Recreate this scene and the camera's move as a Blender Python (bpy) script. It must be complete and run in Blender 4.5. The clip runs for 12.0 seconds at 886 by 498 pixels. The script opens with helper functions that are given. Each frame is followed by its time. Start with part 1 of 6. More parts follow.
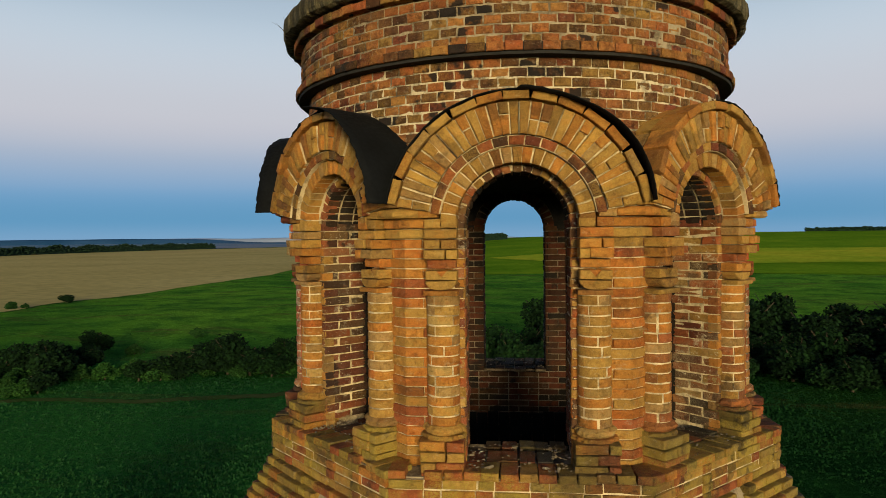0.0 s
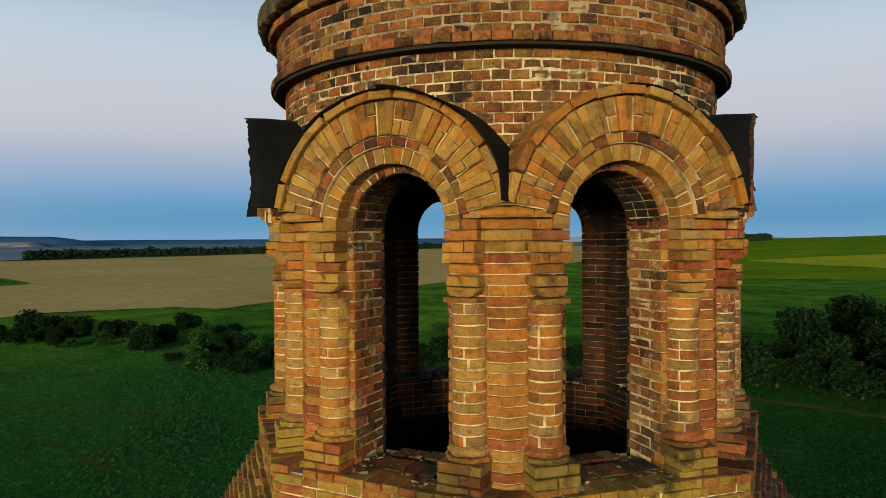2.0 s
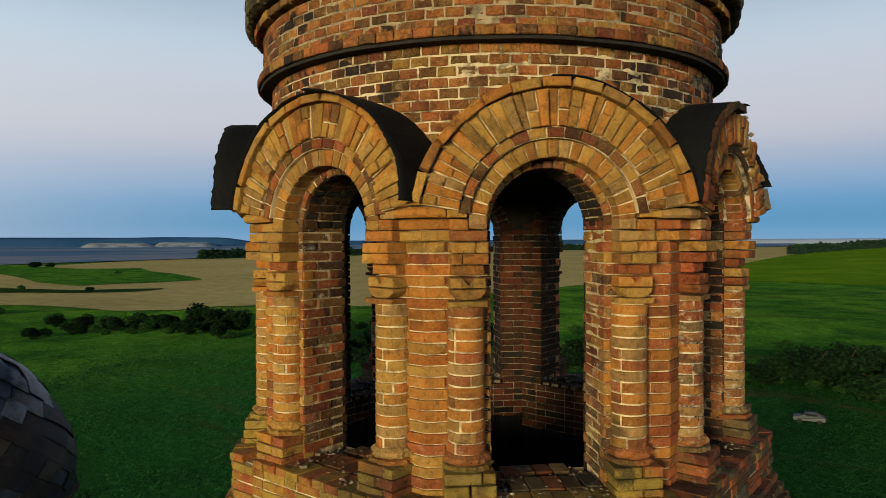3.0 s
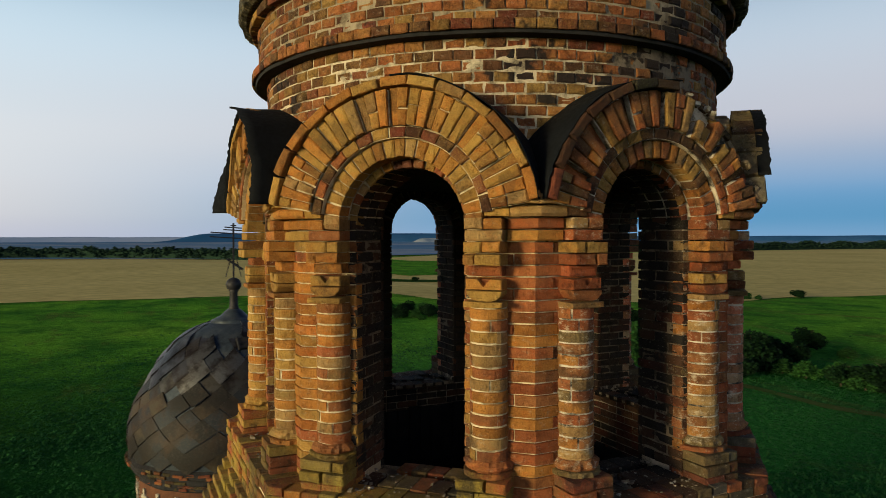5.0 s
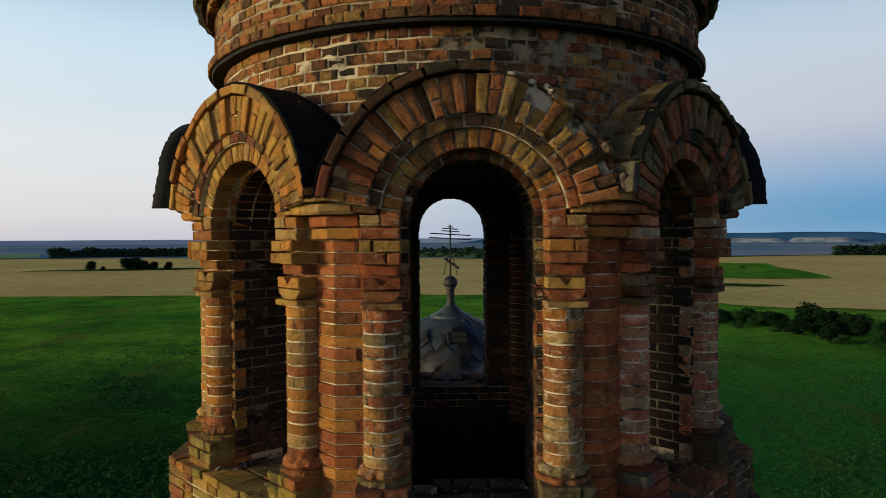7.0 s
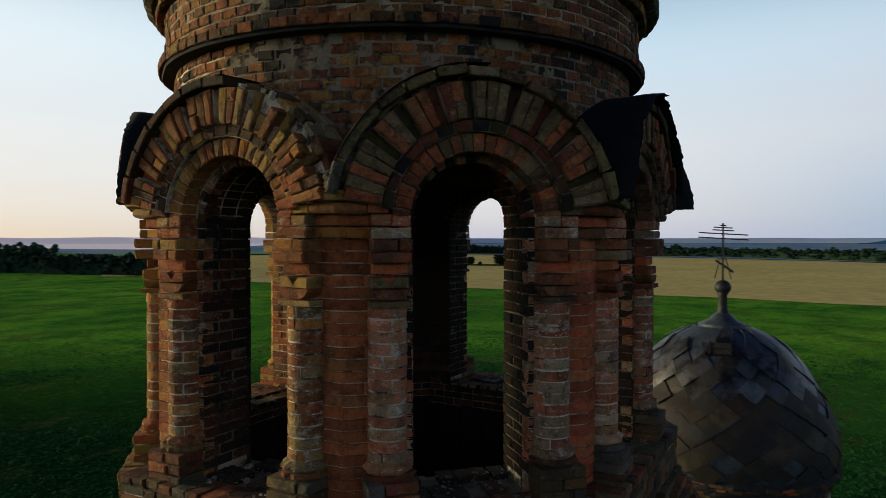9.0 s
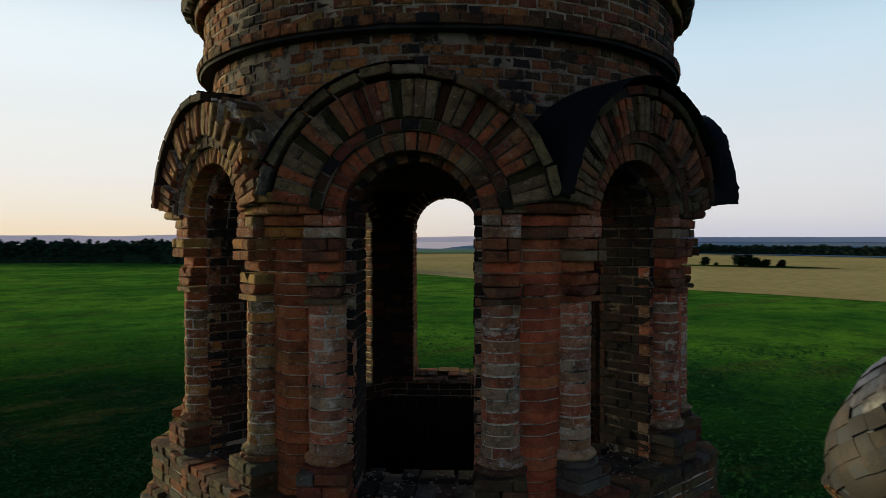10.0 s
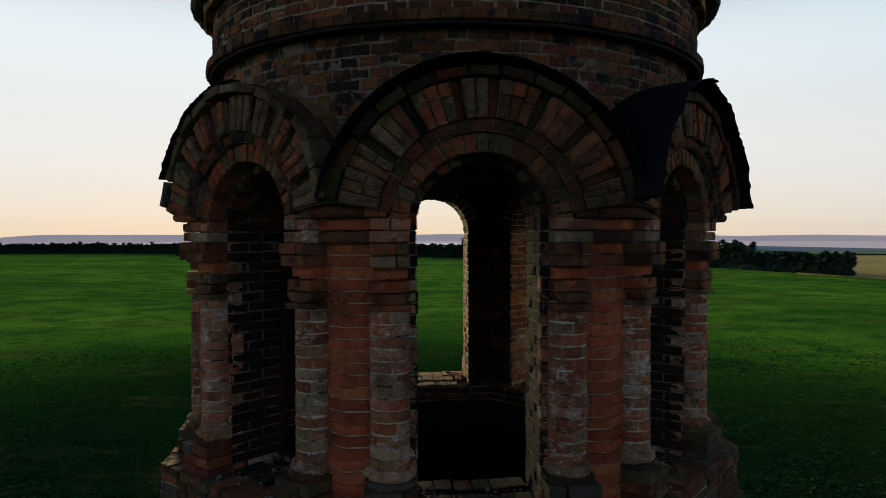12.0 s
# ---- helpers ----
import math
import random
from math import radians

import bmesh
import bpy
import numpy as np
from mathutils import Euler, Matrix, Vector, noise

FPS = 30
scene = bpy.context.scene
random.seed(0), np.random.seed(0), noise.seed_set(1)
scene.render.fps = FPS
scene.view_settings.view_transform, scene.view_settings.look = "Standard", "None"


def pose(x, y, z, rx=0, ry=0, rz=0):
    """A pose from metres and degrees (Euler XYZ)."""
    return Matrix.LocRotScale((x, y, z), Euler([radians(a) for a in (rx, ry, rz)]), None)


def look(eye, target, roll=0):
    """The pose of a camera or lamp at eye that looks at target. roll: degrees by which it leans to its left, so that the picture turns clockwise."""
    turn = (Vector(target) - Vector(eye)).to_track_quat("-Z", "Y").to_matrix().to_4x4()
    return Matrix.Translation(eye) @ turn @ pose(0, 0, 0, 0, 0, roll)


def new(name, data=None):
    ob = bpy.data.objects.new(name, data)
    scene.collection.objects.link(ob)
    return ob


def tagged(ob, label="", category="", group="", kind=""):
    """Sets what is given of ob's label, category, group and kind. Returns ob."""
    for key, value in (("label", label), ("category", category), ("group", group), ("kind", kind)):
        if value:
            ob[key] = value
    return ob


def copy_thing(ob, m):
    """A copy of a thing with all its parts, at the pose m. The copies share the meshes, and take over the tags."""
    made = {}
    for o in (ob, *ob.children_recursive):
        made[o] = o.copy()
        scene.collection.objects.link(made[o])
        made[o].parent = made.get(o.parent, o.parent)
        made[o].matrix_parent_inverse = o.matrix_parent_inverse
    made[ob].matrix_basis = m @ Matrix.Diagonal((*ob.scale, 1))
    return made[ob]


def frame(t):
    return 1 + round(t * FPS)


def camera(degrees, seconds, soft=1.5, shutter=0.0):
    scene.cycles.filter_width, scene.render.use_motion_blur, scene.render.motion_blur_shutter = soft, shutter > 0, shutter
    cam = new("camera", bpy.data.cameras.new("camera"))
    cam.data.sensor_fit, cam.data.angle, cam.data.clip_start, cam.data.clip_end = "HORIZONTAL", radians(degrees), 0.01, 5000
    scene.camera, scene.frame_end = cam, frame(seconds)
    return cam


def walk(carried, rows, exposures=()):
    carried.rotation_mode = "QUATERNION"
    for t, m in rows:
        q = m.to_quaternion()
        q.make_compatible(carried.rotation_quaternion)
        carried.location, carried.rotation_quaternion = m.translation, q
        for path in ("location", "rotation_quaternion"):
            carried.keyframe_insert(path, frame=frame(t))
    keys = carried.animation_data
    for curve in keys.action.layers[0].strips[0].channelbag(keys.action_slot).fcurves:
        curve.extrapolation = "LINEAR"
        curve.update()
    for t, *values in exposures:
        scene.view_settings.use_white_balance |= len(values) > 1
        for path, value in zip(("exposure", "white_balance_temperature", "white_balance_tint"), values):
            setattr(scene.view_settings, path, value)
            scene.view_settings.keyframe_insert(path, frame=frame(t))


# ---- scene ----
cam = camera(66.8, 12.0, 0.6, 0.3)
PATH = [
    (0, (-0.052, -7.425, 22.490), (-0.447, -3.446, 22.418), -0.56),
    (0.5, (0.567, -7.257, 22.518), (-0.139, -3.320, 22.431), -0.61),
    (1, (1.241, -7.084, 22.501), (0.214, -3.219, 22.426), -0.52),
    (1.5, (1.945, -6.864, 22.488), (0.539, -3.120, 22.430), -0.50),
    (2, (2.584, -6.567, 22.493), (0.804, -2.986, 22.433), -0.35),
    (2.5, (3.249, -6.167, 22.493), (1.094, -2.799, 22.436), -0.22),
    (3, (3.877, -5.695, 22.482), (1.387, -2.564, 22.433), -0.21),
    (3.2, (4.120, -5.477, 22.490), (1.499, -2.455, 22.435), -0.31),
    (3.6, (4.586, -5.059, 22.491), (1.712, -2.277, 22.435), -0.34),
    (4, (5.028, -4.617, 22.492), (1.916, -2.104, 22.435), -0.35),
    (4.4, (5.423, -4.138, 22.495), (2.097, -1.918, 22.435), -0.35),
    (4.8, (5.744, -3.619, 22.498), (2.230, -1.710, 22.435), -0.34),
    (5, (5.866, -3.345, 22.503), (2.261, -1.615, 22.433), -0.11),
    (5.5, (6.096, -2.645, 22.508), (2.323, -1.318, 22.438), -0.26),
    (6, (6.292, -1.916, 22.492), (2.402, -0.988, 22.427), -0.27),
    (6.5, (6.439, -1.150, 22.483), (2.472, -0.635, 22.422), -0.30),
    (7, (6.509, -0.249, 22.478), (2.510, -0.183, 22.418), -0.35),
    (7.5, (6.447, 0.776, 22.481), (2.468, 0.373, 22.418), -0.38),
    (7.7, (6.398, 1.193, 22.476), (2.442, 0.606, 22.417), -0.42),
    (8.1, (6.235, 1.971, 22.475), (2.363, 0.970, 22.416), -0.34),
    (8.5, (6.004, 2.717, 22.474), (2.268, 1.289, 22.415), -0.20),
    (8.9, (5.691, 3.425, 22.474), (2.150, 1.566, 22.414), -0.05),
    (9.3, (5.283, 4.084, 22.474), (2.002, 1.797, 22.413), 0.02),
    (9.5, (5.054, 4.384, 22.481), (1.936, 1.880, 22.413), -0.02),
    (10, (4.371, 5.063, 22.476), (1.727, 2.063, 22.411), -0.05),
    (10.5, (3.564, 5.612, 22.473), (1.447, 2.218, 22.413), -0.10),
    (11, (2.645, 6.044, 22.493), (1.125, 2.345, 22.422), -0.10),
    (11.5, (1.676, 6.340, 22.505), (0.739, 2.452, 22.432), -0.13),
    (12, (0.641, 6.510, 22.510), (0.282, 2.527, 22.440), -0.10),
]
walk(cam, [(t, look(eye, target, roll)) for t, eye, target, roll in PATH], exposures=((0.0, 0.0, 6500, 9), (3.0, 0.0, 6400, 9), (6.0, 0.0, 6250, 8), (10.0, -0.02, 6180, 8), (12.0, -0.06, 6330, 9)))

# ---------------------------------------------------------------- light
SUN_AZ, SUN_EL = 167.0, 6.0            # degrees clockwise from +y, and above the horizon
sun_dir = Vector((math.sin(radians(SUN_AZ)) * math.cos(radians(SUN_EL)), math.cos(radians(SUN_AZ)) * math.cos(radians(SUN_EL)), math.sin(radians(SUN_EL))))


def srgb(r, g, b):
    return tuple(((c / 255) / 12.92 if c / 255 <= 0.04045 else ((c / 255 + 0.055) / 1.055) ** 2.4) for c in (r, g, b)) + (1.0,)


def make_world():
    w = bpy.data.worlds.new("twilight_sky")
    scene.world = w
    w.use_nodes = True
    nt = w.node_tree
    nt.nodes.clear()
    N, L = nt.nodes.new, nt.links.new
    tc, sep = N("ShaderNodeTexCoord"), N("ShaderNodeSeparateXYZ")
    L(tc.outputs["Generated"], sep.inputs[0])

    def ramp(stops):
        r = N("ShaderNodeValToRGB")
        while len(r.color_ramp.elements) < len(stops):
            r.color_ramp.elements.new(0.5)
        for e, (p, c) in zip(r.color_ramp.elements, stops):
            e.position, e.color = p, srgb(*c)
        r.color_ramp.interpolation = "CARDINAL"
        L(sep.outputs["Z"], r.inputs[0])
        return r
    # away from the sun: the blue shadow band of the earth, the pink belt above it, then pale blue
    away = ramp([(0.0, (122, 164, 200)), (0.03, (98, 154, 194)), (0.07, (128, 166, 202)), (0.12, (174, 185, 204)), (0.17, (198, 200, 210)), (0.30, (180, 197, 213)), (0.5, (60, 86, 126)), (1.0, (22, 36, 64))])
    side = ramp([(0.0, (206, 202, 212)), (0.03, (222, 217, 217)), (0.08, (229, 227, 226)), (0.16, (222, 228, 232)), (0.30, (192, 214, 228)), (0.5, (64, 90, 128)), (1.0, (22, 36, 64))])
    toward = ramp([(0.0, (240, 216, 184)), (0.03, (240, 225, 203)), (0.08, (239, 232, 222)), (0.16, (236, 236, 232)), (0.30, (222, 230, 234)), (0.5, (76, 96, 126)), (1.0, (22, 36, 64))])
    dot = N("ShaderNodeVectorMath")
    dot.operation = "DOT_PRODUCT"
    flat = Vector((sun_dir.x, sun_dir.y, 0)).normalized()
    dot.inputs[1].default_value = flat
    L(tc.outputs["Generated"], dot.inputs[0])

    def span(a, b):
        m = N("ShaderNodeMapRange")
        m.inputs["From Min"].default_value, m.inputs["From Max"].default_value = a, b
        m.interpolation_type = "SMOOTHSTEP"
        L(dot.outputs["Value"], m.inputs["Value"])
        return m
    m1, m2 = span(-0.85, 0.15), span(0.15, 0.95)
    mix1, mix2 = N("ShaderNodeMix"), N("ShaderNodeMix")
    mix1.data_type = mix2.data_type = "RGBA"
    L(m1.outputs[0], mix1.inputs["Factor"])
    L(away.outputs[0], mix1.inputs[6]), L(side.outputs[0], mix1.inputs[7])
    L(m2.outputs[0], mix2.inputs["Factor"])
    L(mix1.outputs[2], mix2.inputs[6]), L(toward.outputs[0], mix2.inputs[7])
    # the glow round the sunken sun is far brighter than the rest of the sky
    glow = N("ShaderNodeMapRange")
    for key, value in zip(("From Min", "From Max", "To Min", "To Max"), (0.2, 1.0, 0.98, 1.04)):
        glow.inputs[key].default_value = value
    L(dot.outputs["Value"], glow.inputs["Value"])
    sky = N("ShaderNodeTexSky")
    sky.sky_type, sky.sun_disc = "NISHITA", False
    sky.sun_elevation, sky.sun_rotation = radians(1.0), radians(SUN_AZ)
    b1, b2, add, out = N("ShaderNodeBackground"), N("ShaderNodeBackground"), N("ShaderNodeAddShader"), N("ShaderNodeOutputWorld")
    L(mix2.outputs[2], b1.inputs["Color"])
    L(glow.outputs[0], b1.inputs["Strength"])
    L(sky.outputs[0], b2.inputs["Color"])
    b2.inputs["Strength"].default_value = 0.004
    L(b1.outputs[0], add.inputs[0]), L(b2.outputs[0], add.inputs[1]), L(add.outputs[0], out.inputs["Surface"])


make_world()
sun = new("sun", bpy.data.lights.new("sun", "SUN"))
sun.data.energy, sun.data.angle, sun.data.color = 4.4, radians(14), (1.0, 0.83, 0.44)
sun.matrix_world = look(sun_dir * 200, (0, 0, 0))


# ---------------------------------------------------------------- materials
def material(name, rough=0.9, metal=0.0):
    m = bpy.data.materials.new(name)
    m.use_nodes = True
    nt = m.node_tree
    b = nt.nodes["Principled BSDF"]
    b.inputs["Roughness"].default_value, b.inputs["Metallic"].default_value = rough, metal
    b.inputs["Specular IOR Level"].default_value = 0.25
    return m, nt, b


def noise_node(nt, scale, detail=6.0, rough=0.6, coord="Object", world=True, stretch=None):
    n = nt.nodes.new("ShaderNodeTexNoise")
    n.inputs["Scale"].default_value, n.inputs["Detail"].default_value, n.inputs["Roughness"].default_value = scale, detail, rough
    if world:
        g = nt.nodes.new("ShaderNodeNewGeometry")
        src = g.outputs["Position"]
    else:
        src = nt.nodes.new("ShaderNodeTexCoord").outputs[coord]
    if stretch:
        mp = nt.nodes.new("ShaderNodeMapping")
        mp.inputs["Scale"].default_value = stretch
        nt.links.new(src, mp.inputs[0])
        src = mp.outputs[0]
    nt.links.new(src, n.inputs["Vector"])
    return n.outputs["Fac"]


def color_ramp(nt, fac, stops, constant=False):
    r = nt.nodes.new("ShaderNodeValToRGB")
    while len(r.color_ramp.elements) < len(stops):
        r.color_ramp.elements.new(0.5)
    for e, (p, c) in zip(r.color_ramp.elements, stops):
        e.position, e.color = p, (*c, 1.0)[:4]
    if constant:
        r.color_ramp.interpolation = "CONSTANT"
    nt.links.new(fac, r.inputs[0])
    return r.outputs[0]


def remap(nt, fac, a, b, c=0.0, d=1.0):
    m = nt.nodes.new("ShaderNodeMapRange")
    for k, v in zip(("From Min", "From Max", "To Min", "To Max"), (a, b, c, d)):
        m.inputs[k].default_value = v
    nt.links.new(fac, m.inputs["Value"])
    return m.outputs[0]


def mixc(nt, fac, a, b, mode="MIX"):
    m = nt.nodes.new("ShaderNodeMix")
    m.data_type, m.blend_type = "RGBA", mode
    for i, v in ((6, a), (7, b)):
        if isinstance(v, tuple):
            m.inputs[i].default_value = (*v, 1.0)[:4]
        else:
            nt.links.new(v, m.inputs[i])
    if isinstance(fac, float):
        m.inputs["Factor"].default_value = fac
    else:
        nt.links.new(fac, m.inputs["Factor"])
    return m.outputs[2]


def mathn(nt, op, a, b):
    m = nt.nodes.new("ShaderNodeMath")
    m.operation = op
    for i, v in enumerate((a, b)):
        if isinstance(v, (int, float)):
            m.inputs[i].default_value = v
        else:
            nt.links.new(v, m.inputs[i])
    return m.outputs[0]


def bump(nt, b, height, strength=0.5, distance=0.01):
    n = nt.nodes.new("ShaderNodeBump")
    n.inputs["Strength"].default_value, n.inputs["Distance"].default_value = strength, distance
    nt.links.new(height, n.inputs["Height"])
    nt.links.new(n.outputs[0], b.inputs["Normal"])


RED, ORANGE, DEEP, BROWN = (0.36, 0.104, 0.036), (0.52, 0.215, 0.044), (0.20, 0.055, 0.028), (0.095, 0.042, 0.021)
OCHRE, TAN, DARK, GREY = (0.465, 0.262, 0.066), (0.42, 0.250, 0.096), (0.018, 0.014, 0.014), (0.21, 0.165, 0.115)


def brick_material(name, palette, lichen=(0.48, 0.300, 0.068), lichen_amount=0.35, grime=0.35, island=False, lime=0.3, bloom=(0.50, 0.42, 0.31), drift=10.0, crust=0.0, scab=0.18, limed=0.57):
    m, nt, b = material(name, 0.92)
    if island:
        rnd = nt.nodes.new("ShaderNodeNewGeometry").outputs["Random Per Island"]
    else:
        rnd = nt.nodes.new("ShaderNodeObjectInfo").outputs["Random"]
    step = 1.0 / len(palette)
    col = color_ramp(nt, rnd, [(i * step, c) for i, c in enumerate(palette)], constant=True)
    # shade differs a little from piece to piece
    fine = mathn(nt, "FRACT", mathn(nt, "MULTIPLY", rnd, 37.7), 0.0)
    col = mixc(nt, remap(nt, fine, 0.2, 1, 0.0, 0.75), col, mixc(nt, 1.0, col, (0.52, 0.46, 0.42), "MULTIPLY"))
    # burnt and pitted mottling inside each piece
    mott = noise_node(nt, 13.0, 9.0, 0.70)
    col = mixc(nt, remap(nt, mott, 0.48, 0.62, 0.0, 0.45), col, mixc(nt, 1.0, col, (0.42, 0.34, 0.28), "MULTIPLY"))
    grain = noise_node(nt, 90.0, 5.0, 0.75)
    col = mixc(nt, remap(nt, grain, 0.51, 0.61, 0.0, 0.5), col, mixc(nt, 1.0, col, (1.45, 1.4, 1.35), "MULTIPLY"))
    flame = noise_node(nt, 9.0, 4.0, 0.55, stretch=(1, 1, 1.7))
    col = mixc(nt, remap(nt, flame, 0.52, 0.64, 0.0, 0.5), col, mixc(nt, 1.0, col, (1.18, 0.90, 0.72), "MULTIPLY"))
    pits = noise_node(nt, 60.0, 3.0, 0.6)
    col = mixc(nt, remap(nt, pits, 0.65, 0.72, 0.0, 0.3), col, (0.035, 0.022, 0.014))
    # lichen in drifting patches
    patch = noise_node(nt, 2.3, 7.0, 0.62)
    lf = mathn(nt, "MULTIPLY", remap(nt, patch, 0.44, 0.62), remap(nt, grain, 0.38, 0.56))
    col = mixc(nt, mathn(nt, "MULTIPLY", lf, lichen_amount), col, lichen)
    # lime washed out of the joints, in short level streaks
    pale = noise_node(nt, drift, 10.0, 0.78, stretch=(1, 1, 1.8))
    col = mixc(nt, remap(nt, pale, limed, limed + 0.10, 0.0, lime), col, bloom)
    black = noise_node(nt, 4.0, 8.0, 0.7)
    col = mixc(nt, mathn(nt, "MULTIPLY", remap(nt, black, 0.56, 0.66), grime), col, (0.022, 0.017, 0.013))
    soot = noise_node(nt, 0.9, 6.0, 0.6, stretch=(1, 1, 0.6))
    col = mixc(nt, mathn(nt, "MULTIPLY", remap(nt, soot, 0.50, 0.68), grime), col, (0.035, 0.027, 0.020))
    # black scabs and pale specks a few centimetres wide
    scabs = noise_node(nt, 10.0, 9.0, 0.74)
    col = mixc(nt, remap(nt, scabs, 0.50, 0.62, 0.0, scab), col, mixc(nt, 1.0, col, (0.16, 0.14, 0.13), "MULTIPLY"))
    speck = noise_node(nt, 26.0, 6.0, 0.7, stretch=(1, 1, 1.5))
    col = mixc(nt, remap(nt, speck, 0.60, 0.68, 0.0, lime * 0.8), col, bloom)
    if crust:
        # whole bricks burnt or under black crust, in drifts
        spread = mathn(nt, "ADD", noise_node(nt, 1.5, 5.0, 0.6), mathn(nt, "MULTIPLY", mathn(nt, "FRACT", mathn(nt, "MULTIPLY", rnd, 91.3), 0.0), 0.15))
        col = mixc(nt, mathn(nt, "MULTIPLY", remap(nt, spread, 0.665, 0.695), crust), col, mixc(nt, grain, (0.008, 0.007, 0.008), (0.030, 0.023, 0.020)))
    nt.links.new(col, b.inputs["Base Color"])
    rel = mathn(nt, "ADD", mathn(nt, "MULTIPLY", grain, 0.5), mott)
    bump(nt, b, mathn(nt, "SUBTRACT", rel, mathn(nt, "MULTIPLY", remap(nt, pits, 0.60, 0.68), 0.4)), 1.0, 0.03)
    return m


WALL_PAL = [ORANGE, OCHRE, TAN, ORANGE, (0.50, 0.32, 0.11), OCHRE, ORANGE, TAN, OCHRE, (0.48, 0.155, 0.034)]
HEAD_PAL = [OCHRE, ORANGE, OCHRE, TAN, OCHRE, (0.30, 0.13, 0.035), ORANGE, OCHRE, (0.54, 0.30, 0.07), ORANGE]
RUST, UMBER = (0.34, 0.125, 0.042), (0.15, 0.068, 0.030)
DRUM_PAL = [RUST, DEEP, (0.40, 0.135, 0.045), (0.30, 0.11, 0.036), BROWN, RED, UMBER, RUST, (0.38, 0.17, 0.05), DEEP, (0.30, 0.17, 0.05), UMBER]
JAMB_PAL = [DEEP, RED, (0.15, 0.068, 0.030), (0.34, 0.125, 0.042), (0.20, 0.10, 0.03), DEEP, RED, BROWN]
DULL, SLATE = (0.20, 0.135, 0.060), (0.12, 0.105, 0.085)
M_BRICK = brick_material("brick_weathered_orange", WALL_PAL, grime=0.15, crust=0.3, lime=0.4, bloom=(0.60, 0.46, 0.27))
M_PIER = brick_material("brick_red_orange", [ORANGE, (0.50, 0.165, 0.036), ORANGE, (0.55, 0.23, 0.046), (0.52, 0.185, 0.038), RED, (0.55, 0.23, 0.046), OCHRE], lichen_amount=0.2, grime=0.2, crust=0.4)
M_HEAD = brick_material("brick_lichen_ochre", HEAD_PAL, lichen_amount=0.5, grime=0.3, lime=0.25, bloom=(0.62, 0.48, 0.24), crust=0.4, scab=0.2)
M_RING = brick_material("brick_dark_ring", [DEEP, BROWN, RED, OCHRE, BROWN], lichen_amount=0.4, grime=0.35, crust=0.6)
# the east bay, between the two
M_BRICK_E = brick_material("brick_rust_limed", [RUST, ORANGE, RED, TAN, RUST, RED, DULL, RED], lichen=(0.34, 0.25, 0.11), lichen_amount=0.4, grime=0.25, lime=0.7, bloom=(0.64, 0.54, 0.40), crust=0.5, scab=0.5, limed=0.53)
M_PIER_E = brick_material("brick_red_rust", [(0.48, 0.13, 0.046), RED, RUST, (0.46, 0.14, 0.048), RED, (0.44, 0.11, 0.042)], lichen_amount=0.12, grime=0.2, lime=0.35, crust=0.4, scab=0.55)
M_HEAD_E = brick_material("brick_rust_ochre", [RED, OCHRE, RUST, UMBER, TAN, RED, RUST, OCHRE, ORANGE], lichen=(0.34, 0.23, 0.07), lichen_amount=0.45, grime=0.4, lime=0.4, crust=0.5, scab=0.6)
M_BRICK_SE = brick_material("brick_orange_tan", [ORANGE, RUST, TAN, ORANGE, (0.44, 0.14, 0.048), OCHRE, TAN, RUST], lichen_amount=0.25, grime=0.2, lime=0.35, crust=0.5)
M_PIER_SE = brick_material("brick_bright_red", [(0.46, 0.14, 0.048), RED, ORANGE, (0.44, 0.14, 0.048), RUST, ORANGE, RED], lichen_amount=0.12, grime=0.2, crust=0.4)
# the bays away from the sun: redder brick, little lichen, black crust, lime bloom on the columns
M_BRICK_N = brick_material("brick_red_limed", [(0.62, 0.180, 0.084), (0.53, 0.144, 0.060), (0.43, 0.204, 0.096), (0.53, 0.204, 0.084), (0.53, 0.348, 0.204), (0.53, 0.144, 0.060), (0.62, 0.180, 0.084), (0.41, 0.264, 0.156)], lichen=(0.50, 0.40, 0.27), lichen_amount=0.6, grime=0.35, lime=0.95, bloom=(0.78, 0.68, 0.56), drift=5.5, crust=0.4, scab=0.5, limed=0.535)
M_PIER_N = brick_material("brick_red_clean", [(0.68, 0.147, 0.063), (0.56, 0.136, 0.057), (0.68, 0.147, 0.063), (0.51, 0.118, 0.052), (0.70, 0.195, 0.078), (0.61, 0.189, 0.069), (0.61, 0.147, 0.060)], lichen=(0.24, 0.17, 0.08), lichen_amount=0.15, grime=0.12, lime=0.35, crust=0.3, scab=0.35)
# heads and rings of these bays are also darkened for their shade
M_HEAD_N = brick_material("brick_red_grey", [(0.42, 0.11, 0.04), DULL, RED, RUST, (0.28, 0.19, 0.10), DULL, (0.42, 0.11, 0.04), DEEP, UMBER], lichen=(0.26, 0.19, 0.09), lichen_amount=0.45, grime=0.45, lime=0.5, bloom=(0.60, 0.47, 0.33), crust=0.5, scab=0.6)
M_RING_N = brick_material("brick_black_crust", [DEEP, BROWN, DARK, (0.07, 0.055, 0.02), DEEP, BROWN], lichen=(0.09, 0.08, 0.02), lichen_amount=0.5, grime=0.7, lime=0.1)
M_DRUM = brick_material("brick_drum", DRUM_PAL, grime=0.4, lichen_amount=0.3, lime=0.35, crust=0.95, scab=0.6)
# the drum's palette again, darkened for the shade away from the sun
M_DRUM_N = brick_material("brick_drum_shaded", [DEEP, UMBER, BROWN, DARK, (0.22, 0.075, 0.03), BROWN, DEEP, DARK, UMBER], grime=0.55, lichen_amount=0.25, lime=0.3, crust=0.95)
